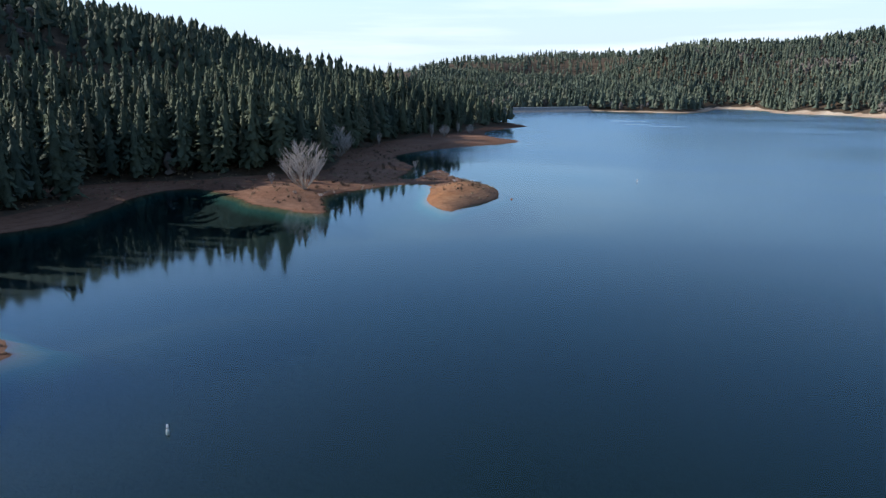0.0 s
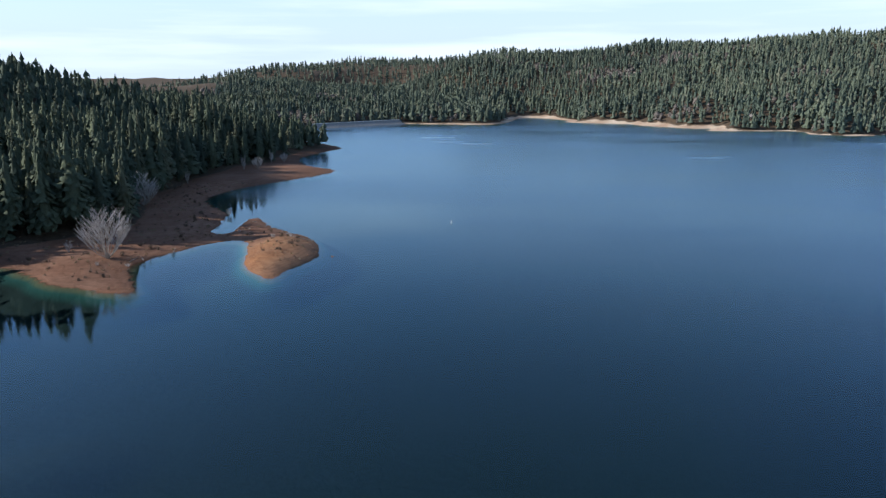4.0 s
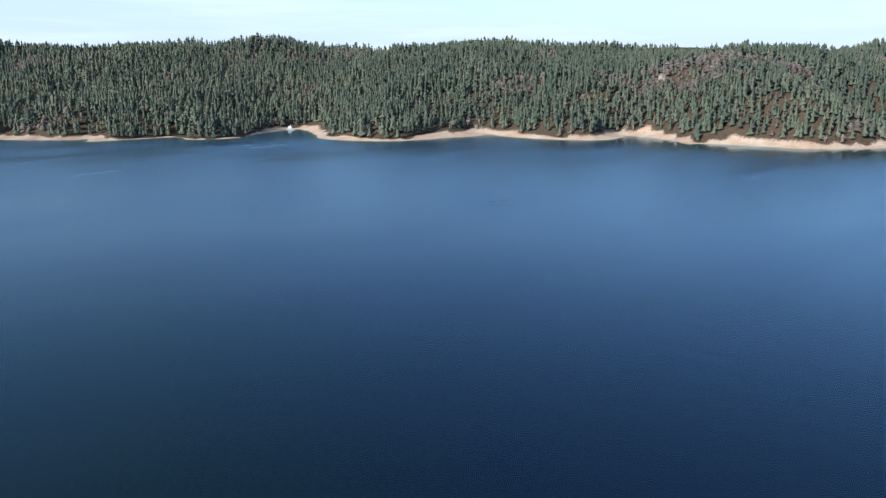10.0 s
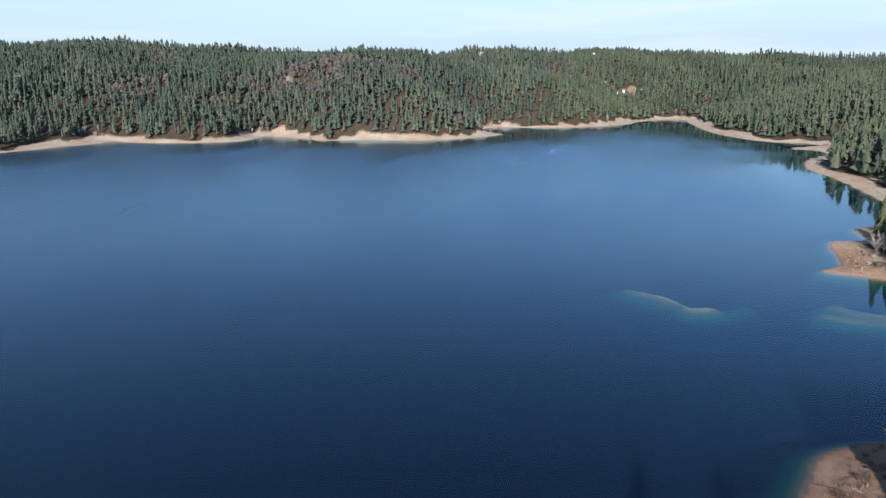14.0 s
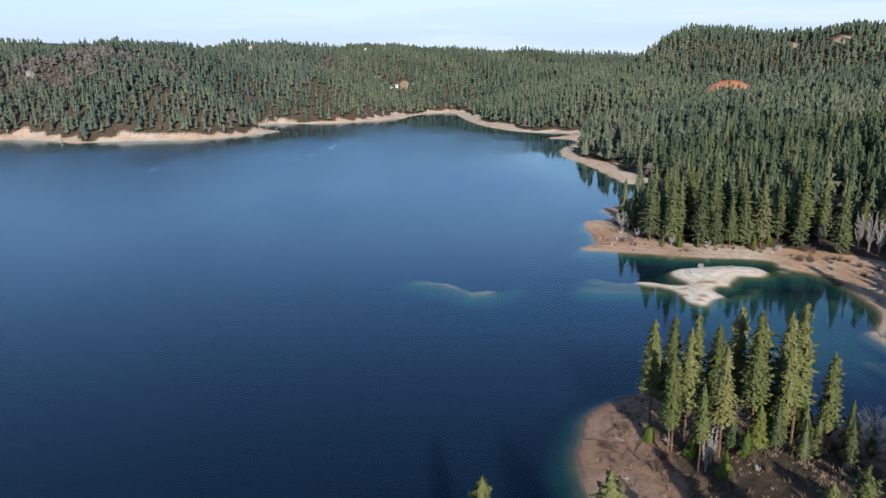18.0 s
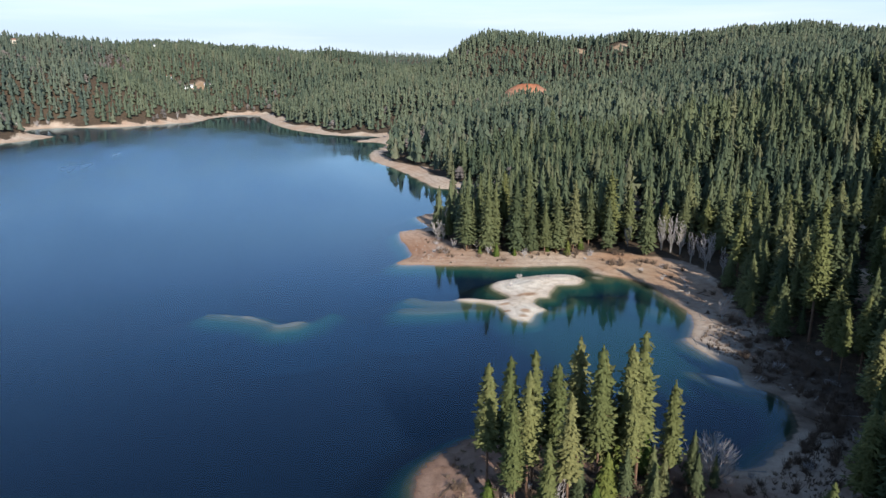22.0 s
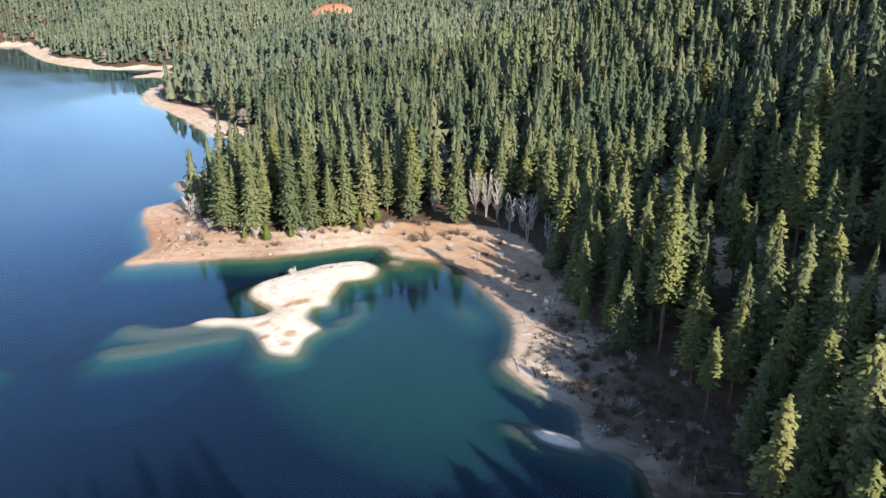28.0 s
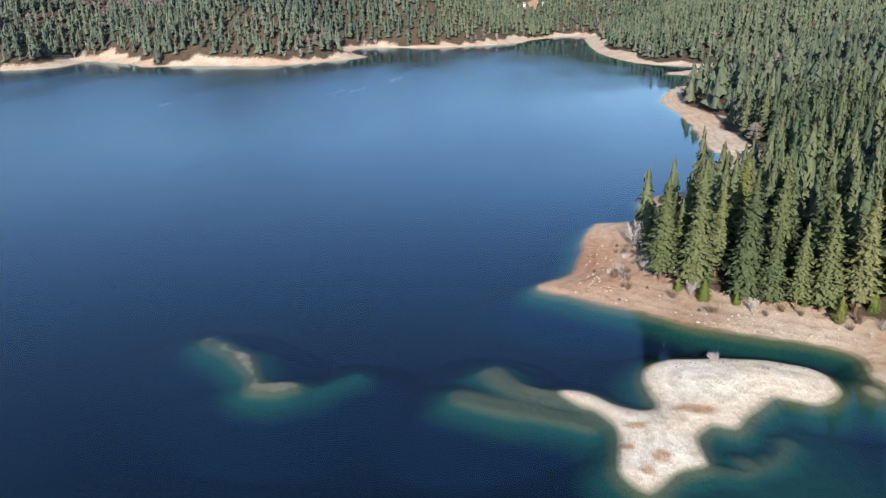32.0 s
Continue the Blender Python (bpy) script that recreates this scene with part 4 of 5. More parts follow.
# Woods at middle distance: round the cove and on the west shore.
x1, y1 = scatter(0, (-120, 560, -430, -60), 8.2, 10, 500, 81)
keep = beyond_near(x1, y1) & ~((x1 < 118) & (y1 > -95)) & (x1 > -20 - 0.4 * (y1 + 100))
x1, y1 = x1[keep], y1[keep]
woods("cove_woods", x1, y1, MID, 27, 82, "dense sunlit conifer woods climbing from the cove", 0.05)
x2, y2 = scatter(0, (-330, -90, 130, 720), 9.0, 12, 120, 83)
keep = np.minimum(np.hypot(x2 + 140, y2 - 293), np.hypot(x2 + 176, y2 - 421)) > 15
x2, y2 = x2[keep], y2[keep]
woods("west_shore_woods", x2, y2, MID, 34, 84, "shaded conifer woods along the west shore", needles=west_shade_mat)
x3, y3 = scatter(0, (-760, -120, -60, 1500), 11.5, 120, 560, 85)
woods("west_hill_woods", x3, y3, FAR, 24, 86, "dark conifer woods on the west hill", needles=west_shade_mat)
xs4, ys4 = scatter(0, (-420, -90, 720, 1150), 10.5, 12, 110, 87)
woods("west_point_woods", xs4, ys4, FAR, 24, 88, "conifer woods on the far western point", needles=west_shade_mat)
# Woods across the lake and on the southern hills.
x5, y5 = scatter(0, (-500, 2300, 150, 2300), 11.8, 8, 760, 89)
keep = (x5 + 0.6 * y5 > 350)
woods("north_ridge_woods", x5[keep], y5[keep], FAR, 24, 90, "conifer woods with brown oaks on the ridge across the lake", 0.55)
x6, y6 = scatter(0, (380, 2400, -1500, 150), 12.0, 14, 1150, 91)
keep = ~((x6 < 560) & (y6 > -430))
woods("south_hill_woods", x6[keep], y6[keep], FAR, 24, 92, "sunlit conifer woods on the southern hills", 0.12, hill_haze_mat)
x7, y7 = scatter(0, (-60, 380, -1000, -430), 11.5, 14, 900, 93)
woods("south_slope_woods", x7, y7, FAR, 24, 94, "conifer woods on the slope above the cove", needles=forest_mat)
x8, y8 = scatter(0, (2400, 3500, -1300, 300), 31.0, 14, 3000, 95)
woods("far_valley_woods", x8, y8, FAR, 24, 96, "distant conifer woods at the head of the valley")

x9, y9 = scatter(0, (-1300, 1300, 2000, 3300), 24.0, 14, 1700, 97)
keep = on_grid(SD, x9, y9) > 755
woods("far_north_woods", x9[keep], y9[keep], FAR, 24, 98, "distant conifer woods beyond the dam")

# ---- bare trees, brush, drift wood and stones ----


def bare_tree(tall, wide, stems, seed, limbs=7, twigs_=6):
    """A leafless tree: stems from one root, limbs along them, fine twigs along the limbs."""
    r = np.random.default_rng(seed)
    stem, twigs = [], []
    for k in range(stems):
        a = 6.28 * k / stems + r.uniform(-0.4, 0.4)
        out = wide * (r.uniform(0.05, 0.95) ** 0.7 if stems > 6 else r.uniform(0.25, 0.75)) * (stems > 1)
        ts = np.linspace(0, 1, 5)
        h = tall * (r.uniform(0.80, 0.95) * math.sqrt(1 - (0.82 * out / wide) ** 2) if stems > 6 else r.uniform(0.72, 0.95))
        swell = np.sin(2.3 * ts) if stems > 6 else ts**1.3
        pts = np.stack([0.15 * np.cos(a) + out * np.cos(a) * swell, 0.15 * np.sin(a) + out * np.sin(a) * swell, h * ts], 1) + r.normal(0, 0.012 * tall, (5, 3)) * ts[:, None]
        stem.append(tube(pts, 0.0065 * tall * (1 - 0.85 * ts) + 0.02, 5))
        for q in range(limbs):
            s = 0.22 + 0.75 * (q + r.random()) / limbs
            p = np.array([np.interp(s, ts, pts[:, d]) for d in range(3)])
            b = a + r.normal(0, 1.0)
            way = np.array((np.cos(b) * 0.75, np.sin(b) * 0.75, 0.9))
            length = wide * r.uniform(0.5, 0.85) * (1.15 - 0.6 * s)
            end = p + way * length
            twigs.append(tube([p, (p + end) / 2 + r.normal(0, 0.06, 3) * length, end], [0.055, 0.04, 0.02], 3))
            for w in range(twigs_):
                u = 0.25 + 0.75 * (w + r.random()) / twigs_
                at = p + (end - p) * u
                c = b + r.normal(0, 0.9)
                tip = at + np.array((np.cos(c) * 0.55, np.sin(c) * 0.55, r.uniform(0.5, 1.1))) * length * r.uniform(0.35, 0.65)
                twigs.append(tube([at, tip], [0.034, 0.014], 3))
    return gather(stem), gather(twigs)


BARE = []
for args in ((12, 4.6, 18, 401, 9, 7), (14, 2.9, 5, 402, 12, 12), (15, 2.2, 5, 403, 14, 11), (8, 2.8, 6, 404, 9, 9)):
    (sv, st), (tv, tt) = bare_tree(*args)
    a, b = arrays("trunk", sv, st, grey_wood if args[2] > 6 else pale_bark), arrays("crown", tv, tt, twig)
    BARE.append((a.data, b.data, float(tv[:, 2].max())))
    bpy.data.objects.remove(a), bpy.data.objects.remove(b)


def bare(x, y, tall, pick, label, group="", name="bare_tree", category="tree", parts=("trunk", "crown")):
    me_a, me_b, full = BARE[pick]
    s = tall / full
    base = empty(name, Matrix.LocRotScale((x, y, height(x, y) - 0.1), Euler((0, 0, float(rng.uniform(0, 6.28)))), (s, s, s)), label, category, group)
    for n, me in zip(parts, (me_a, me_b)):
        ob = new(n, me)
        ob.parent = base
    return base


for x, y, tall, pick in ((-140, 293, 24, 0), (-176, 421, 21, 0)):
    bare(x, y, tall, pick, "large leafless many-stemmed tree with pale grey twigs", "bare trees on the west shore")
for x, y, tall, pick in ((-160, 585, 13, 1), (-151, 594, 11, 0), (-179, 505, 10, 1), (-160, 300, 6, 3), (-118, 395, 6, 3), (-150, 640, 12, 1), (-142, 655, 9, 0)):
    bare(x, y, tall, pick, "small leafless pale grey tree on red soil", "bare trees on the west shore")
for x, y, tall, pick in ((293, -193, 11, 1), (280, -202, 17, 2), (276, -204, 18, 2), (272, -206, 16, 2), (261, -203, 14, 2), (249, -201, 17, 1), (240, -202, 12, 2), (264, -210, 12, 1), (255, -208, 13, 2)):
    bare(x, y, tall, pick, "slender leafless alder with pale grey bark", "bare alders at the head of the cove")
for x, y, tall, pick in ((342, -117, 11, 3), (339, -119, 10, 1), (313, -131, 15, 2), (318, -122, 8, 3), (315, -127, 7, 3), (321, -118, 6, 3), (305, -147, 7, 3), (303, -163, 6, 3), (124, -102, 11, 0), (118, -64, 9, 2), (116, -62, 8, 2), (203, -171, 8, 3), (318, -124, 6, 3), (306, -129, 6, 3), (298, -143, 5, 3)):
    bare(x, y, tall, pick, "small leafless grey tree beside dark conifers", "bare trees by the shore")
for x, y, tall, pick in ((1003, 538, 12, 3), (1021, 544, 13, 3), (1003, 428, 12, 3), (569, 999, 10, 3), (825, 740, 13, 1), (869, 744, 12, 3), (873, 730, 10, 3), (475, 1087, 11, 3), (995, 548, 10, 3), (1012, 530, 9, 1), (890, 738, 12, 1),
                         (30, 1250, 12, 3), (62, 1246, 11, 3), (-20, 1256, 10, 1), (1240, 218, 12, 3), (1255, 205, 10, 3), (1340, 20, 14, 1), (980, 250, 10, 3), (1000, 240, 9, 3), (1060, 205, 9, 3), (925, 420, 10, 3)):
    bare(x, y, tall, pick, "leafless pale tree on the far beach", "bare trees on the far shore")


def shrub_mesh(seed, n=42, tall=1.6, wide=1.5):
    """Brush: many thin stems fanned from the ground."""
    r = np.random.default_rng(seed)
    out = []
    for _ in range(n):
        a, l = r.uniform(0, 6.28), tall * r.uniform(0.5, 1.0)
        root = np.array((r.normal(0, 0.25), r.normal(0, 0.25), 0))
        tip = root + np.array((np.cos(a) * wide * r.uniform(0.1, 0.8), np.sin(a) * wide * r.uniform(0.1, 0.8), l))
        mid = (root + tip) / 2 + r.normal(0, 0.12, 3)
        out.append(tube([root, mid, tip], [0.045, 0.03, 0.012], 3))
    return gather(out)


SHRUBS = []
for s in range(3):
    v, t = shrub_mesh(500 + s, 42, 1.5 + 0.3 * s, 1.5)
    o = arrays("shrub", v, t, (twig, brush, brush)[s])
    SHRUBS.append(o.data)
    bpy.data.objects.remove(o)


def shrub(x, y, size, pick, label, group):
    o = new("shrub", SHRUBS[pick])
    o.matrix_basis = Matrix.LocRotScale((x, y, height(x, y) - 0.05), Euler((0, 0, float(rng.uniform(0, 6.28)))), (size, size, size * float(rng.uniform(0.7, 1.1))))
    return tagged(o, label, "shrub", group)


def strip(n, box_, lo, hi, seed):
    """n places in a box where the shore is between lo and hi metres off."""
    r = np.random.default_rng(seed)
    x, y = r.uniform(box_[0], box_[1], n * 60), r.uniform(box_[2], box_[3], n * 60)
    sd = on_grid(SD, x, y)
    ok = (sd > lo) & (sd < hi) & (on_grid(Z, x, y) > 0.1)
    return list(zip(x[ok][:n].tolist(), y[ok][:n].tolist()))


for x, y in strip(72, (118, 300, -215, -132), 8, 24, 601):
    shrub(x, y, float(rng.uniform(0.9, 2.0)), int(rng.integers(3)), "bare grey-brown brush at the foot of the trees", "brush along the cove")
for x, y in strip(62, (85, 160, -125, -36), 4, 34, 602):
    shrub(x, y, float(rng.uniform(0.7, 1.6)), int(rng.integers(3)), "dry grey brush on the brown headland", "brush on the headland")
for x, y in ((268.6, -140), (273, -129), (262, -120), (-74, 341), (-79, 332), (-70, 330), (-140, 283), (-128, 284), (-100, 350), (236, -182), (242, -186), (230, -178), (246, -188), (252, -184)):
    shrub(x, y, float(rng.uniform(0.8, 1.4)), 0, "low bare shrub on open sand", "shrubs on bare ground")
for x, y in strip(16, (300, 345, -125, -100), 11, 17, 603):
    shrub(x, y, float(rng.uniform(0.8, 1.7)), int(rng.integers(3)), "grey-brown brush under the point's trees", "brush on the point")


for x, y in strip(95, (118, 176, -182, -118), 4, 19, 611):
    shrub(x, y, float(rng.uniform(0.8, 1.7)), 1 + int(rng.integers(2)), "dark brown tangled brush on the shaded bank", "brush on the shaded bank")
for x, y in strip(36, (-210, -60, 230, 470), 8, 20, 612):
    shrub(x, y, float(rng.uniform(0.7, 1.5)), 1 + int(rng.integers(2)), "dry brown brush on red soil", "brush on the west shore")


def scrub(name, n, box_, lo, hi, size, seed, mat, label):
    """Low scrub and dry grass clumps, too many to count, in one mesh."""
    r = np.random.default_rng(seed)
    out = []
    for x, y in strip(n, box_, lo, hi, seed):
        foot, s = np.array((x, y, height(x, y) - 0.04)), size * r.uniform(0.5, 1.4)
        for _ in range(9):
            a, w = r.uniform(0, 6.28), r.uniform(0.15, 0.75)
            root = foot + np.array((r.normal(0, 0.3), r.normal(0, 0.3), 0)) * s
            out.append(tube([root, root + s * np.array((np.cos(a) * w, np.sin(a) * w, r.uniform(0.4, 1.0)))], [0.10 * s, 0.015], 3))
    v, t = gather(out)
    return tagged(arrays(name, v, t, mat), label, "scrub", kind="stuff")


scrub("headland_scrub", 420, (84, 160, -125, -36), 2.5, 45, 0.75, 621, dry_grass, "dry tan grass and scrub over the headland")
scrub("headland_brush", 640, (84, 160, -125, -36), 5, 45, 0.9, 622, brush, "dark brown low brush over the headland")
scrub("bank_brush", 800, (112, 200, -190, -116), 3.5, 26, 0.85, 623, brush, "dark twiggy debris on the shaded bank")
scrub("west_scrub", 420, (-240, -55, 215, 520), 3, 45, 0.9, 624, dry_grass, "dry brown grass on the red west shore")
scrub("west_brush", 220, (-240, -55, 215, 520), 7, 45, 1.2, 625, brush, "dark low brush on the west shore")


def log_mesh(length, radius, seed):
    """A weathered log with broken limb stubs."""
    r = np.random.default_rng(seed)
    xs_ = np.linspace(-length / 2, length / 2, 6)
    line_ = np.stack([xs_, r.normal(0, 0.06, 6), radius * 0.7 + r.normal(0, 0.03, 6)], 1)
    out = [tube(line_, np.linspace(radius, radius * 0.5, 6), 7)]
    for _ in range(5):
        p = line_[int(r.integers(1, 6))]
        out.append(tube([p, p + np.array((r.uniform(0.1, 0.5), r.uniform(-0.6, 0.6), r.uniform(0.2, 0.7)))], [radius * 0.3, radius * 0.1], 4))
    return gather(out)


LOGS = []
for s in range(4):
    v, t = log_mesh((3.4, 4.6, 2.4, 6)[s], (0.20, 0.19, 0.22, 0.16)[s], 700 + s)
    o = arrays("drift_log", v, t, (grey_wood, dark_wood, grey_wood, grey_wood)[s])
    LOGS.append(o.data)
    bpy.data.objects.remove(o)


def drift_log(x, y, turn, pick, group):
    dx, dy = math.cos(turn), math.sin(turn)
    pitch = math.atan2(height(x + 2 * dx, y + 2 * dy) - height(x - 2 * dx, y - 2 * dy), 4.0)
    o = new("drift_log", LOGS[pick])
    o.matrix_basis = Matrix.LocRotScale((x, y, height(x, y) - 0.04), Euler((0, -pitch, turn)), None)
    return tagged(o, "dark water-stained drift log on the bank" if pick == 1 else "weathered grey drift log with broken limb stubs", "log", group)


for x, y, a, k in ((134, -45, 1.2, 1), (131, -47, 1.0, 1), (128, -46, 1.4, 1), (133, -50, 0.5, 2), (126, -51, 0.2, 1), (122, -53, 1.9, 1), (129, -53, 2.5, 1), (118, -46, 0.9, 2), (138, -50, 2.2, 1)):
    drift_log(x, y, a, k, "drift wood on the headland")
for k, (x, y) in enumerate(strip(46, (128, 236, -195, -136), 2, 17, 604)):
    drift_log(x, y, float(rng.uniform(0, 3.14)), int(rng.integers(4)), "drift wood along the cove")
for k, (x, y) in enumerate(strip(10, (-135, -60, 240, 380), 1, 9, 605)):
    drift_log(x, y, float(rng.uniform(0, 3.14)), int(rng.integers(4)), "drift wood on the west shore")
drift_log(303, -148, 2.3, 3, "drift wood along the cove")
drift_log(127, -110, 0.6, 0, "drift wood on the headland")
drift_log(125, -113, 1.1, 3, "drift wood on the headland")
drift_log(129, -112, 0.9, 3, "drift wood on the headland")
drift_log(294, -146, 2.3, 3, "drift wood along the cove")


def stump(x, y, size):
    r = np.random.default_rng(int(x * 7 + y * 3) % 9999)
    zs = np.linspace(0, 0.7, 4)
    out = [tube(np.stack([0 * zs, 0 * zs, zs], 1), [0.42, 0.33, 0.30, 0.24], 8)]
    for k in range(5):
        a = k * 1.26 + r.uniform(-0.3, 0.3)
        out.append(tube([(0, 0, 0.3), (0.45 * math.cos(a), 0.45 * math.sin(a), 0.12), (0.95 * math.cos(a), 0.95 * math.sin(a), -0.05)], [0.16, 0.12, 0.05], 4))
    v, t = gather(out)
    o = arrays("tree_stump", v * size, t, dark_wood)
    o.location = (x, y, height(x, y) - 0.05)
    return tagged(o, "dark rooted tree stump bared by the falling water", "stump", "stumps on the drawdown shore")


for x, y in ((-118, 262), (-124, 275), (-112, 252), (-70, 300), (-66, 318), (303, -110), (322, -104), (310, -118), (298, -130), (345, -112), (222, -172), (210, -171), (182, -152), (198, -162), (165, -150)):
    if height(x, y) > 0.05:
        stump(x, y, float(rng.uniform(0.8, 1.5)))


def rock_mesh(seed):
    bm = bmesh.new()
    bmesh.ops.create_icosphere(bm, subdivisions=2, radius=0.5)
    r = np.random.default_rng(seed)
    sx, sy, sz = r.uniform(0.8, 1.3), r.uniform(0.7, 1.1), r.uniform(0.5, 0.8)
    for v in bm.verts:
        n = noise.noise(v.co * 2.2 + Vector((seed, 0, 0)))
        v.co = Vector((v.co.x * sx, v.co.y * sy, v.co.z * sz)) * (1 + 0.45 * n)
    me = bpy.data.meshes.new("rock")
    bm.to_mesh(me)
    bm.free()
    return me


ROCKS = {}
for key, mat in (("tan", stone), ("red", red_stone), ("grey", riprap)):
    ROCKS[key] = [rock_mesh(800 + k) for k in range(4)]
    for me in ROCKS[key]:
        me.materials.append(mat)


def rock(x, y, size, key, label, group):
    o = new("rock", ROCKS[key][int(rng.integers(4))])
    o.matrix_basis = Matrix.LocRotScale((x, y, height(x, y) + 0.10 * size), Euler((0, 0, float(rng.uniform(0, 6.28)))), (size, size, size))
    return tagged(o, label, "rock", group)


for x, y in strip(90, (282, 350, -165, -98), 1, 13, 606):
    rock(x, y, float(rng.uniform(0.3, 0.9)), "tan", "tan rock half sunk in the sandy bank", "rocks on the point's bank")
for x, y in strip(50, (-140, -50, 240, 395), 0.5, 9, 607):
    rock(x, y, float(rng.uniform(0.4, 1.0)), "red", "red-brown rock on the eroded red shore", "rocks on the west spit")
for x, y in strip(60, (-150, -104, 84, 112), 0.3, 9, 608):
    rock(x, y, float(rng.uniform(0.6, 1.3)), "red", "brown rip-rap boulder on the small point", "boulders on the small point")
for x, y in strip(40, (150, 200, -170, -140), 2, 14, 609):
    rock(x, y, float(rng.uniform(0.3, 0.9)), "tan", "pale rock on the debris-strewn bank", "rocks along the cove")
r = np.random.default_rng(615)
for k in range(34):  # stones along the isle's far edge
    u = r.random()
    x, y = 268.5 + 4 * math.sin(2.6 * u) + r.normal(0, 0.9), -118 - 32 * u
    if 0.05 < height(x, y) < 2:
        rock(x, y, float(r.uniform(0.25, 0.6)), "grey", "dark stone along the edge of the white sand", "stones on the white isle")
for x, y in strip(70, (225, 275, -152, -96), 0.8, 9, 616):
    rock(x, y, float(rng.uniform(0.12, 0.3)), "tan", "small tan stone on the white sand", "stones on the white isle")
rock(-46, 299, 1.2, "red", "dark rock just above the water", "rocks on the west spit").location.z = 0.1

# ---- dam, buildings, buoys ----


def dam(ax, ay, bx, by, crest):
    """An earth dam: stone-faced bank, crest road and kerbs."""
    mid, length = Vector(((ax + bx) / 2, (ay + by) / 2, 0)), math.hypot(bx - ax, by - ay)
    base = empty("dam", Matrix.LocRotScale(mid, Euler((0, 0, math.atan2(by - ay, bx - ax))), None), "long grey stone-faced earth dam at the end of the lake", "dam")
    bm = bmesh.new()
    n = 40
    rows = []
    r = random.Random(5)
    for k in range(n + 1):
        x = -length / 2 + length * k / n
        rows.append([bm.verts.new((x, y + r.uniform(-0.5, 0.5) * (z < crest), z + r.uniform(-0.2, 0.2) * (z < crest))) for y, z in ((-20, -3), (-12, 1.2), (-7, crest * 0.55), (-3.5, crest), (3.5, crest), (22, -2))])
    for a, b in zip(rows, rows[1:]):
        for p in range(5):
            bm.faces.new((a[p], b[p], b[p + 1], a[p + 1]))
    part("embankment", bm, riprap, base)
    bm = bmesh.new()
    box(bm, (length, 5.4, 0.12), (0, 0, crest + 0.064))
    part("crest_road", bm, concrete, base, "pale gravel crest road")
    for y in (-3.0, 3.0):
        bm = bmesh.new()
        box(bm, (length, 0.3, 0.7), (0, y, crest + 0.35), 0.05)
        part("kerb", bm, concrete, base, "low concrete kerb")
    return base


dam(-205, 1132, -68, 1252, 6.5)


def house(x, y, turn, size, wall_mat, roof_mat, label, name="house"):
    """A small house: walls, gabled roof, door and windows."""
    w, d, h = size
    zs = [height(x + a * w / 2, y + b * d / 2) for a in (-1, 1) for b in (-1, 1)]
    base = empty(name, Matrix.LocRotScale((x, y, min(zs) - 0.2), Euler((0, 0, turn)), None), label, "house" if name == "house" else "hut")
    lift = max(zs) - min(zs)
    bm = bmesh.new()
    box(bm, (w, d, h + lift), (0, 0, (h + lift) / 2), 0.05)
    wall = part("wall", bm, wall_mat, base)
    bm = bmesh.new()
    top = h + lift
    ridge = 0.32 * d
    pts = [(-w / 2 - 0.5, -d / 2 - 0.6, top), (w / 2 + 0.5, -d / 2 - 0.6, top), (w / 2 + 0.5, d / 2 + 0.6, top), (-w / 2 - 0.5, d / 2 + 0.6, top), (-w / 2 - 0.5, 0, top + ridge), (w / 2 + 0.5, 0, top + ridge)]
    lo = [bm.verts.new(p) for p in pts]
    for f in ((0, 1, 5, 4), (2, 3, 4, 5), (1, 2, 5), (3, 0, 4), (3, 2, 1, 0)):
        bm.faces.new([lo[i] for i in f])
    part("roof", bm, roof_mat, base)
    bm = bmesh.new()
    box(bm, (0.9, 0.8, 1.6), (w * 0.25, 0, top + ridge + 0.2), 0.04)
    part("chimney", bm, concrete, base)
    for s in (-1, 1):
        for k in (-0.32, 0.0, 0.32):
            bm = bmesh.new()
            box(bm, (1.3, 0.14, 1.2), (k * w, s * d / 2, lift + h * 0.55), 0.02)
            win = part("window", bm, white_paint, base)
            bm = bmesh.new()
            box(bm, (1.1, 0.06, 1.0), (k * w, s * (d / 2 + 0.06), lift + h * 0.55))
            part("pane", bm, glass_dark, win)
    bm = bmesh.new()
    box(bm, (0.12, 1.0, 2.05), (-w / 2, 0, lift + 1.1), 0.02)
    part("door", bm, dark_wood, base)
    return base


for x, y, turn, size, wm, rm, label in (
        (212, 2230, 0.2, (16, 10, 6), white_paint, roof_grey, "white house with a grey roof on the ridge"), (180, 2235, -0.2, (14, 9, 5), tan_paint, roof_grey, "tan house with a grey roof on the ridge"),
        (566, 1626, 0.9, (15, 10, 5), white_paint, roof_grey, "pale house among the ridge's trees"), (1197, 578, 1.0, (11, 7, 3.0), grey_wood, roof_grey, "weathered grey-tan house with a grey roof in the woods"),
        (1805, 342, 1.4, (15, 9, 5), tan_paint, roof_red, "tan hilltop house with a brown roof"), (1825, 299, 1.4, (14, 9, 5), white_paint, roof_grey, "small white house on a wooded hilltop"),
        (2058, 81, 1.5, (20, 11, 6), white_paint, roof_grey, "large white hilltop house"), (1675, -40, 1.5, (15, 7, 3.2), tan_paint, roof_grey, "long tan lodge in a clearing by the inlet"),
        (1655, 4, 1.3, (9, 6, 3.4), white_paint, roof_grey, "white cabin in the inlet clearing"), (1666, -6, 1.7, (8, 6, 3.2), white_paint, roof_grey, "small white cabin in the inlet clearing"),
        (1648, -18, 1.5, (8, 6, 3.2), tan_paint, roof_red, "tan cabin in the inlet clearing"), (1688, 37, 1.2, (12, 8, 4), white_paint, roof_red, "white house above the inlet")):
    house(x, y, turn, size, wm, rm, label)
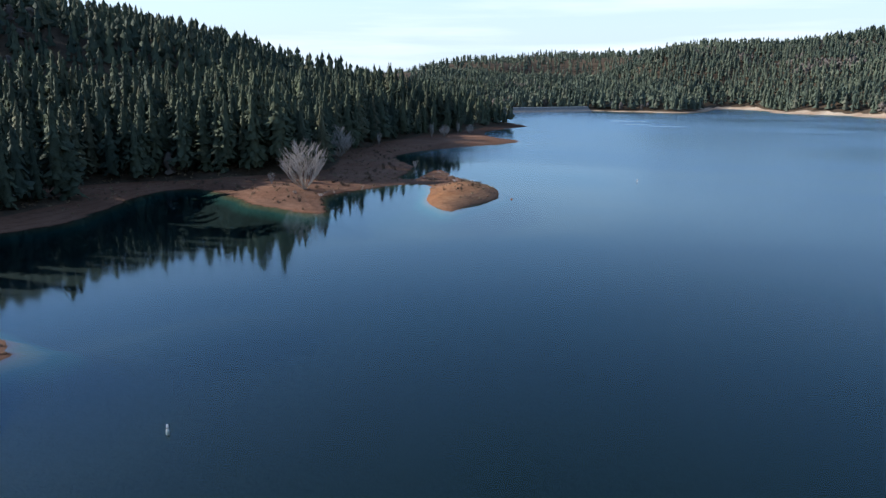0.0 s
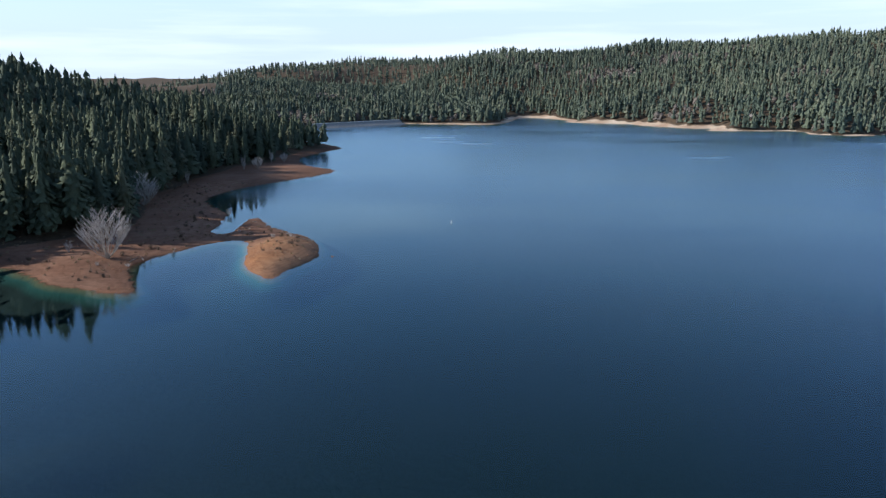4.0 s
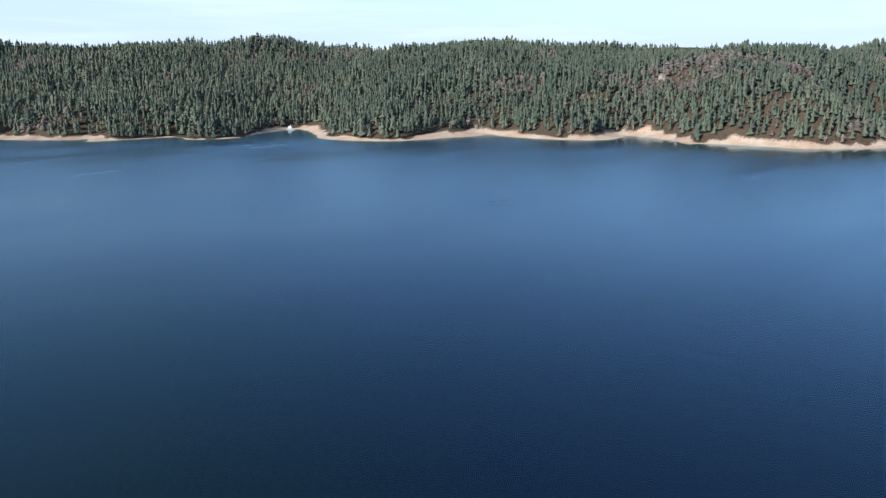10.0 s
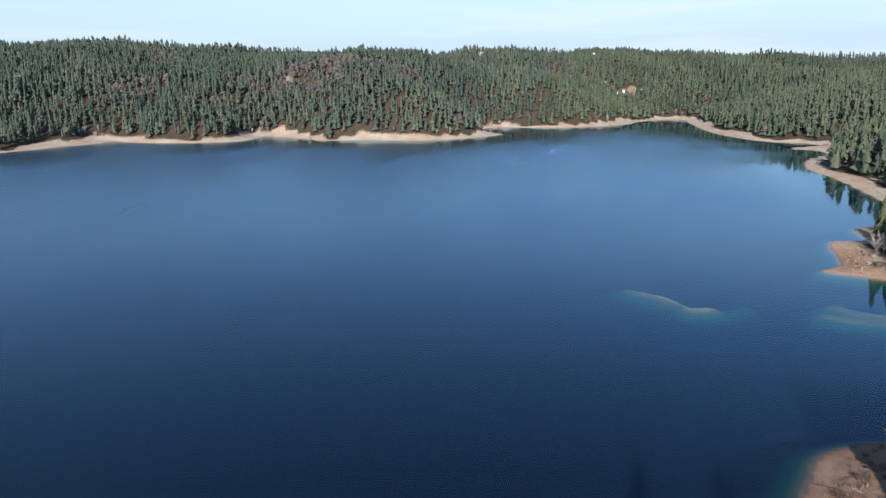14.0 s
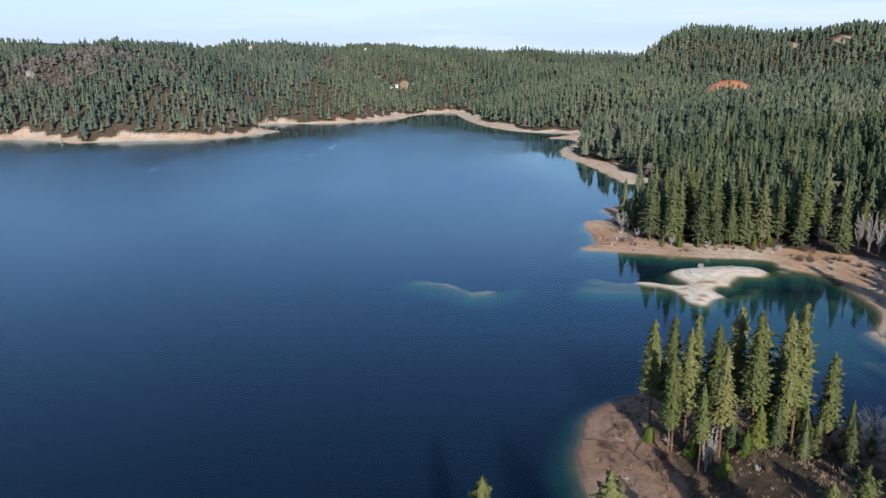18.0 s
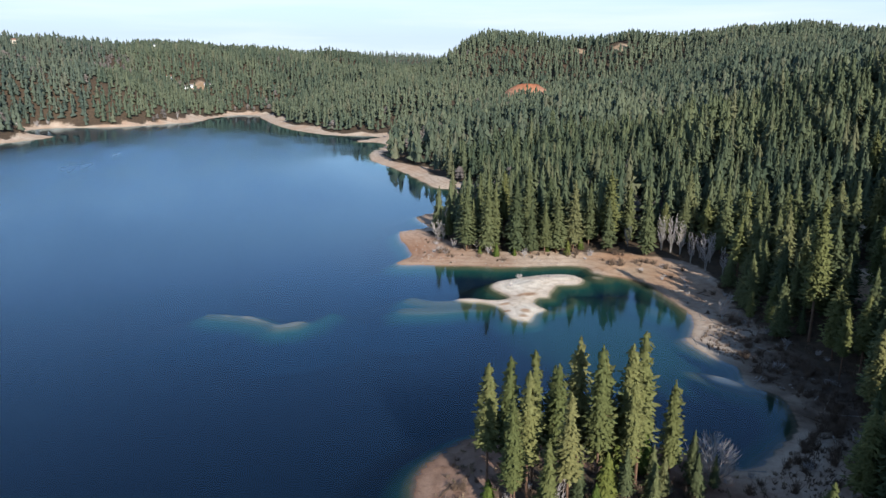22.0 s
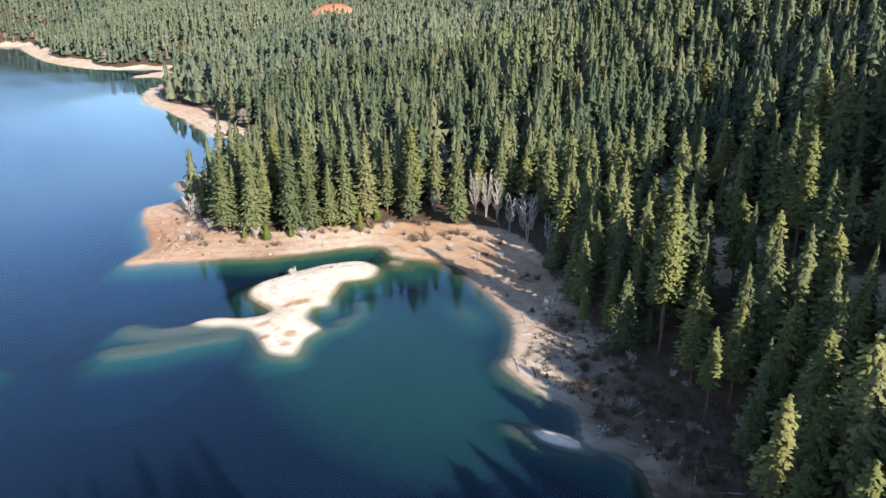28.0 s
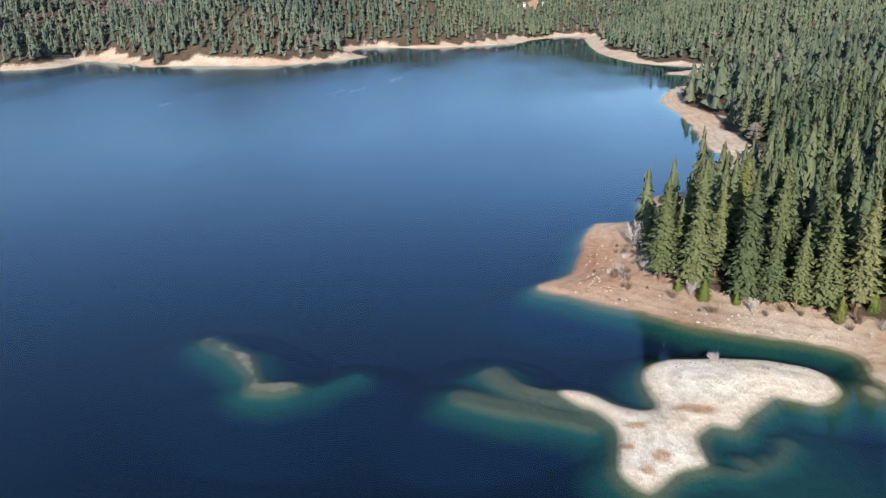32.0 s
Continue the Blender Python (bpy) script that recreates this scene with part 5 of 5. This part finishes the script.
house(742, 1046, 0.7, (7, 5, 3.4), white_paint, roof_grey, "small white hut by the boat ramp", "hut")

# Boat ramp and floating dock below the hut.
bm = bmesh.new()
box(bm, (12, 26, 0.3), (0, 0, 0), 0.04)
ramp_slab = part("boat_ramp", bm, concrete)
ramp_slab.matrix_basis = Matrix.LocRotScale((728, 1026, 0.9), Euler((0.09, 0, -0.5)), None)
tagged(ramp_slab, "pale concrete boat ramp into the lake", "ramp")
dock = empty("floating_dock", Matrix.LocRotScale((699, 985, 0), Euler((0, 0, 0.7)), None), "narrow grey floating dock on the water", "dock")
for k in range(5):
    bm = bmesh.new()
    box(bm, (5.6, 2.2, 0.5), (-12 + 6 * k, 0, 0.2), 0.05)
    part("deck_section", bm, grey_wood, dock)
    for s in (-1, 1):
        bm = bmesh.new()
        bmesh.ops.create_cone(bm, cap_ends=True, segments=10, radius1=0.14, radius2=0.14, depth=2.6)
        bmesh.ops.translate(bm, vec=(-12 + 6 * k, s * 1.25, 0.7), verts=bm.verts)
        part("pile", bm, white_paint, dock)


def buoy(x, y, lean):
    """A marker buoy: collar float, tapered tube and cap."""
    base = empty("marker_buoy", Matrix.LocRotScale((x, y, 0), Euler((lean, lean * 0.6, 0.3)), None), "white marker buoy with a dark band floating upright", "buoy")
    for name, r0, r1, lo_, hi_, mat in (("float", 0.24, 0.24, -0.5, 0.22, white_paint), ("tube", 0.20, 0.15, 0.22, 1.15, white_paint), ("band", 0.206, 0.198, 0.62, 0.74, dark_wood), ("cap", 0.15, 0.05, 1.15, 1.27, white_paint)):
        bm = bmesh.new()
        bmesh.ops.create_cone(bm, cap_ends=True, segments=14, radius1=r0, radius2=r1, depth=hi_ - lo_)
        bmesh.ops.translate(bm, vec=(0, 0, (hi_ + lo_) / 2), verts=bm.verts)
        part(name, bm, mat, base)


buoy(-62, 81, 0.18)
buoy(7, 372, 0.1)

# Paved pull-out in the trees on the west shore.
bm = bmesh.new()
box(bm, (26, 13, 0.3), (0, 0, 0), 0.05)
pad = part("paved_pullout", bm, concrete)
zs = [height(-236 + a, 214 + b) for a in (-9, 9) for b in (-5, 5)]
pad.matrix_basis = Matrix.LocRotScale((-236, 214, sum(zs) / 4 + 0.5), Euler((0, -0.08, 0.35)), None)
tagged(pad, "pale paved pull-out under the shore trees", "pavement", kind="structure")
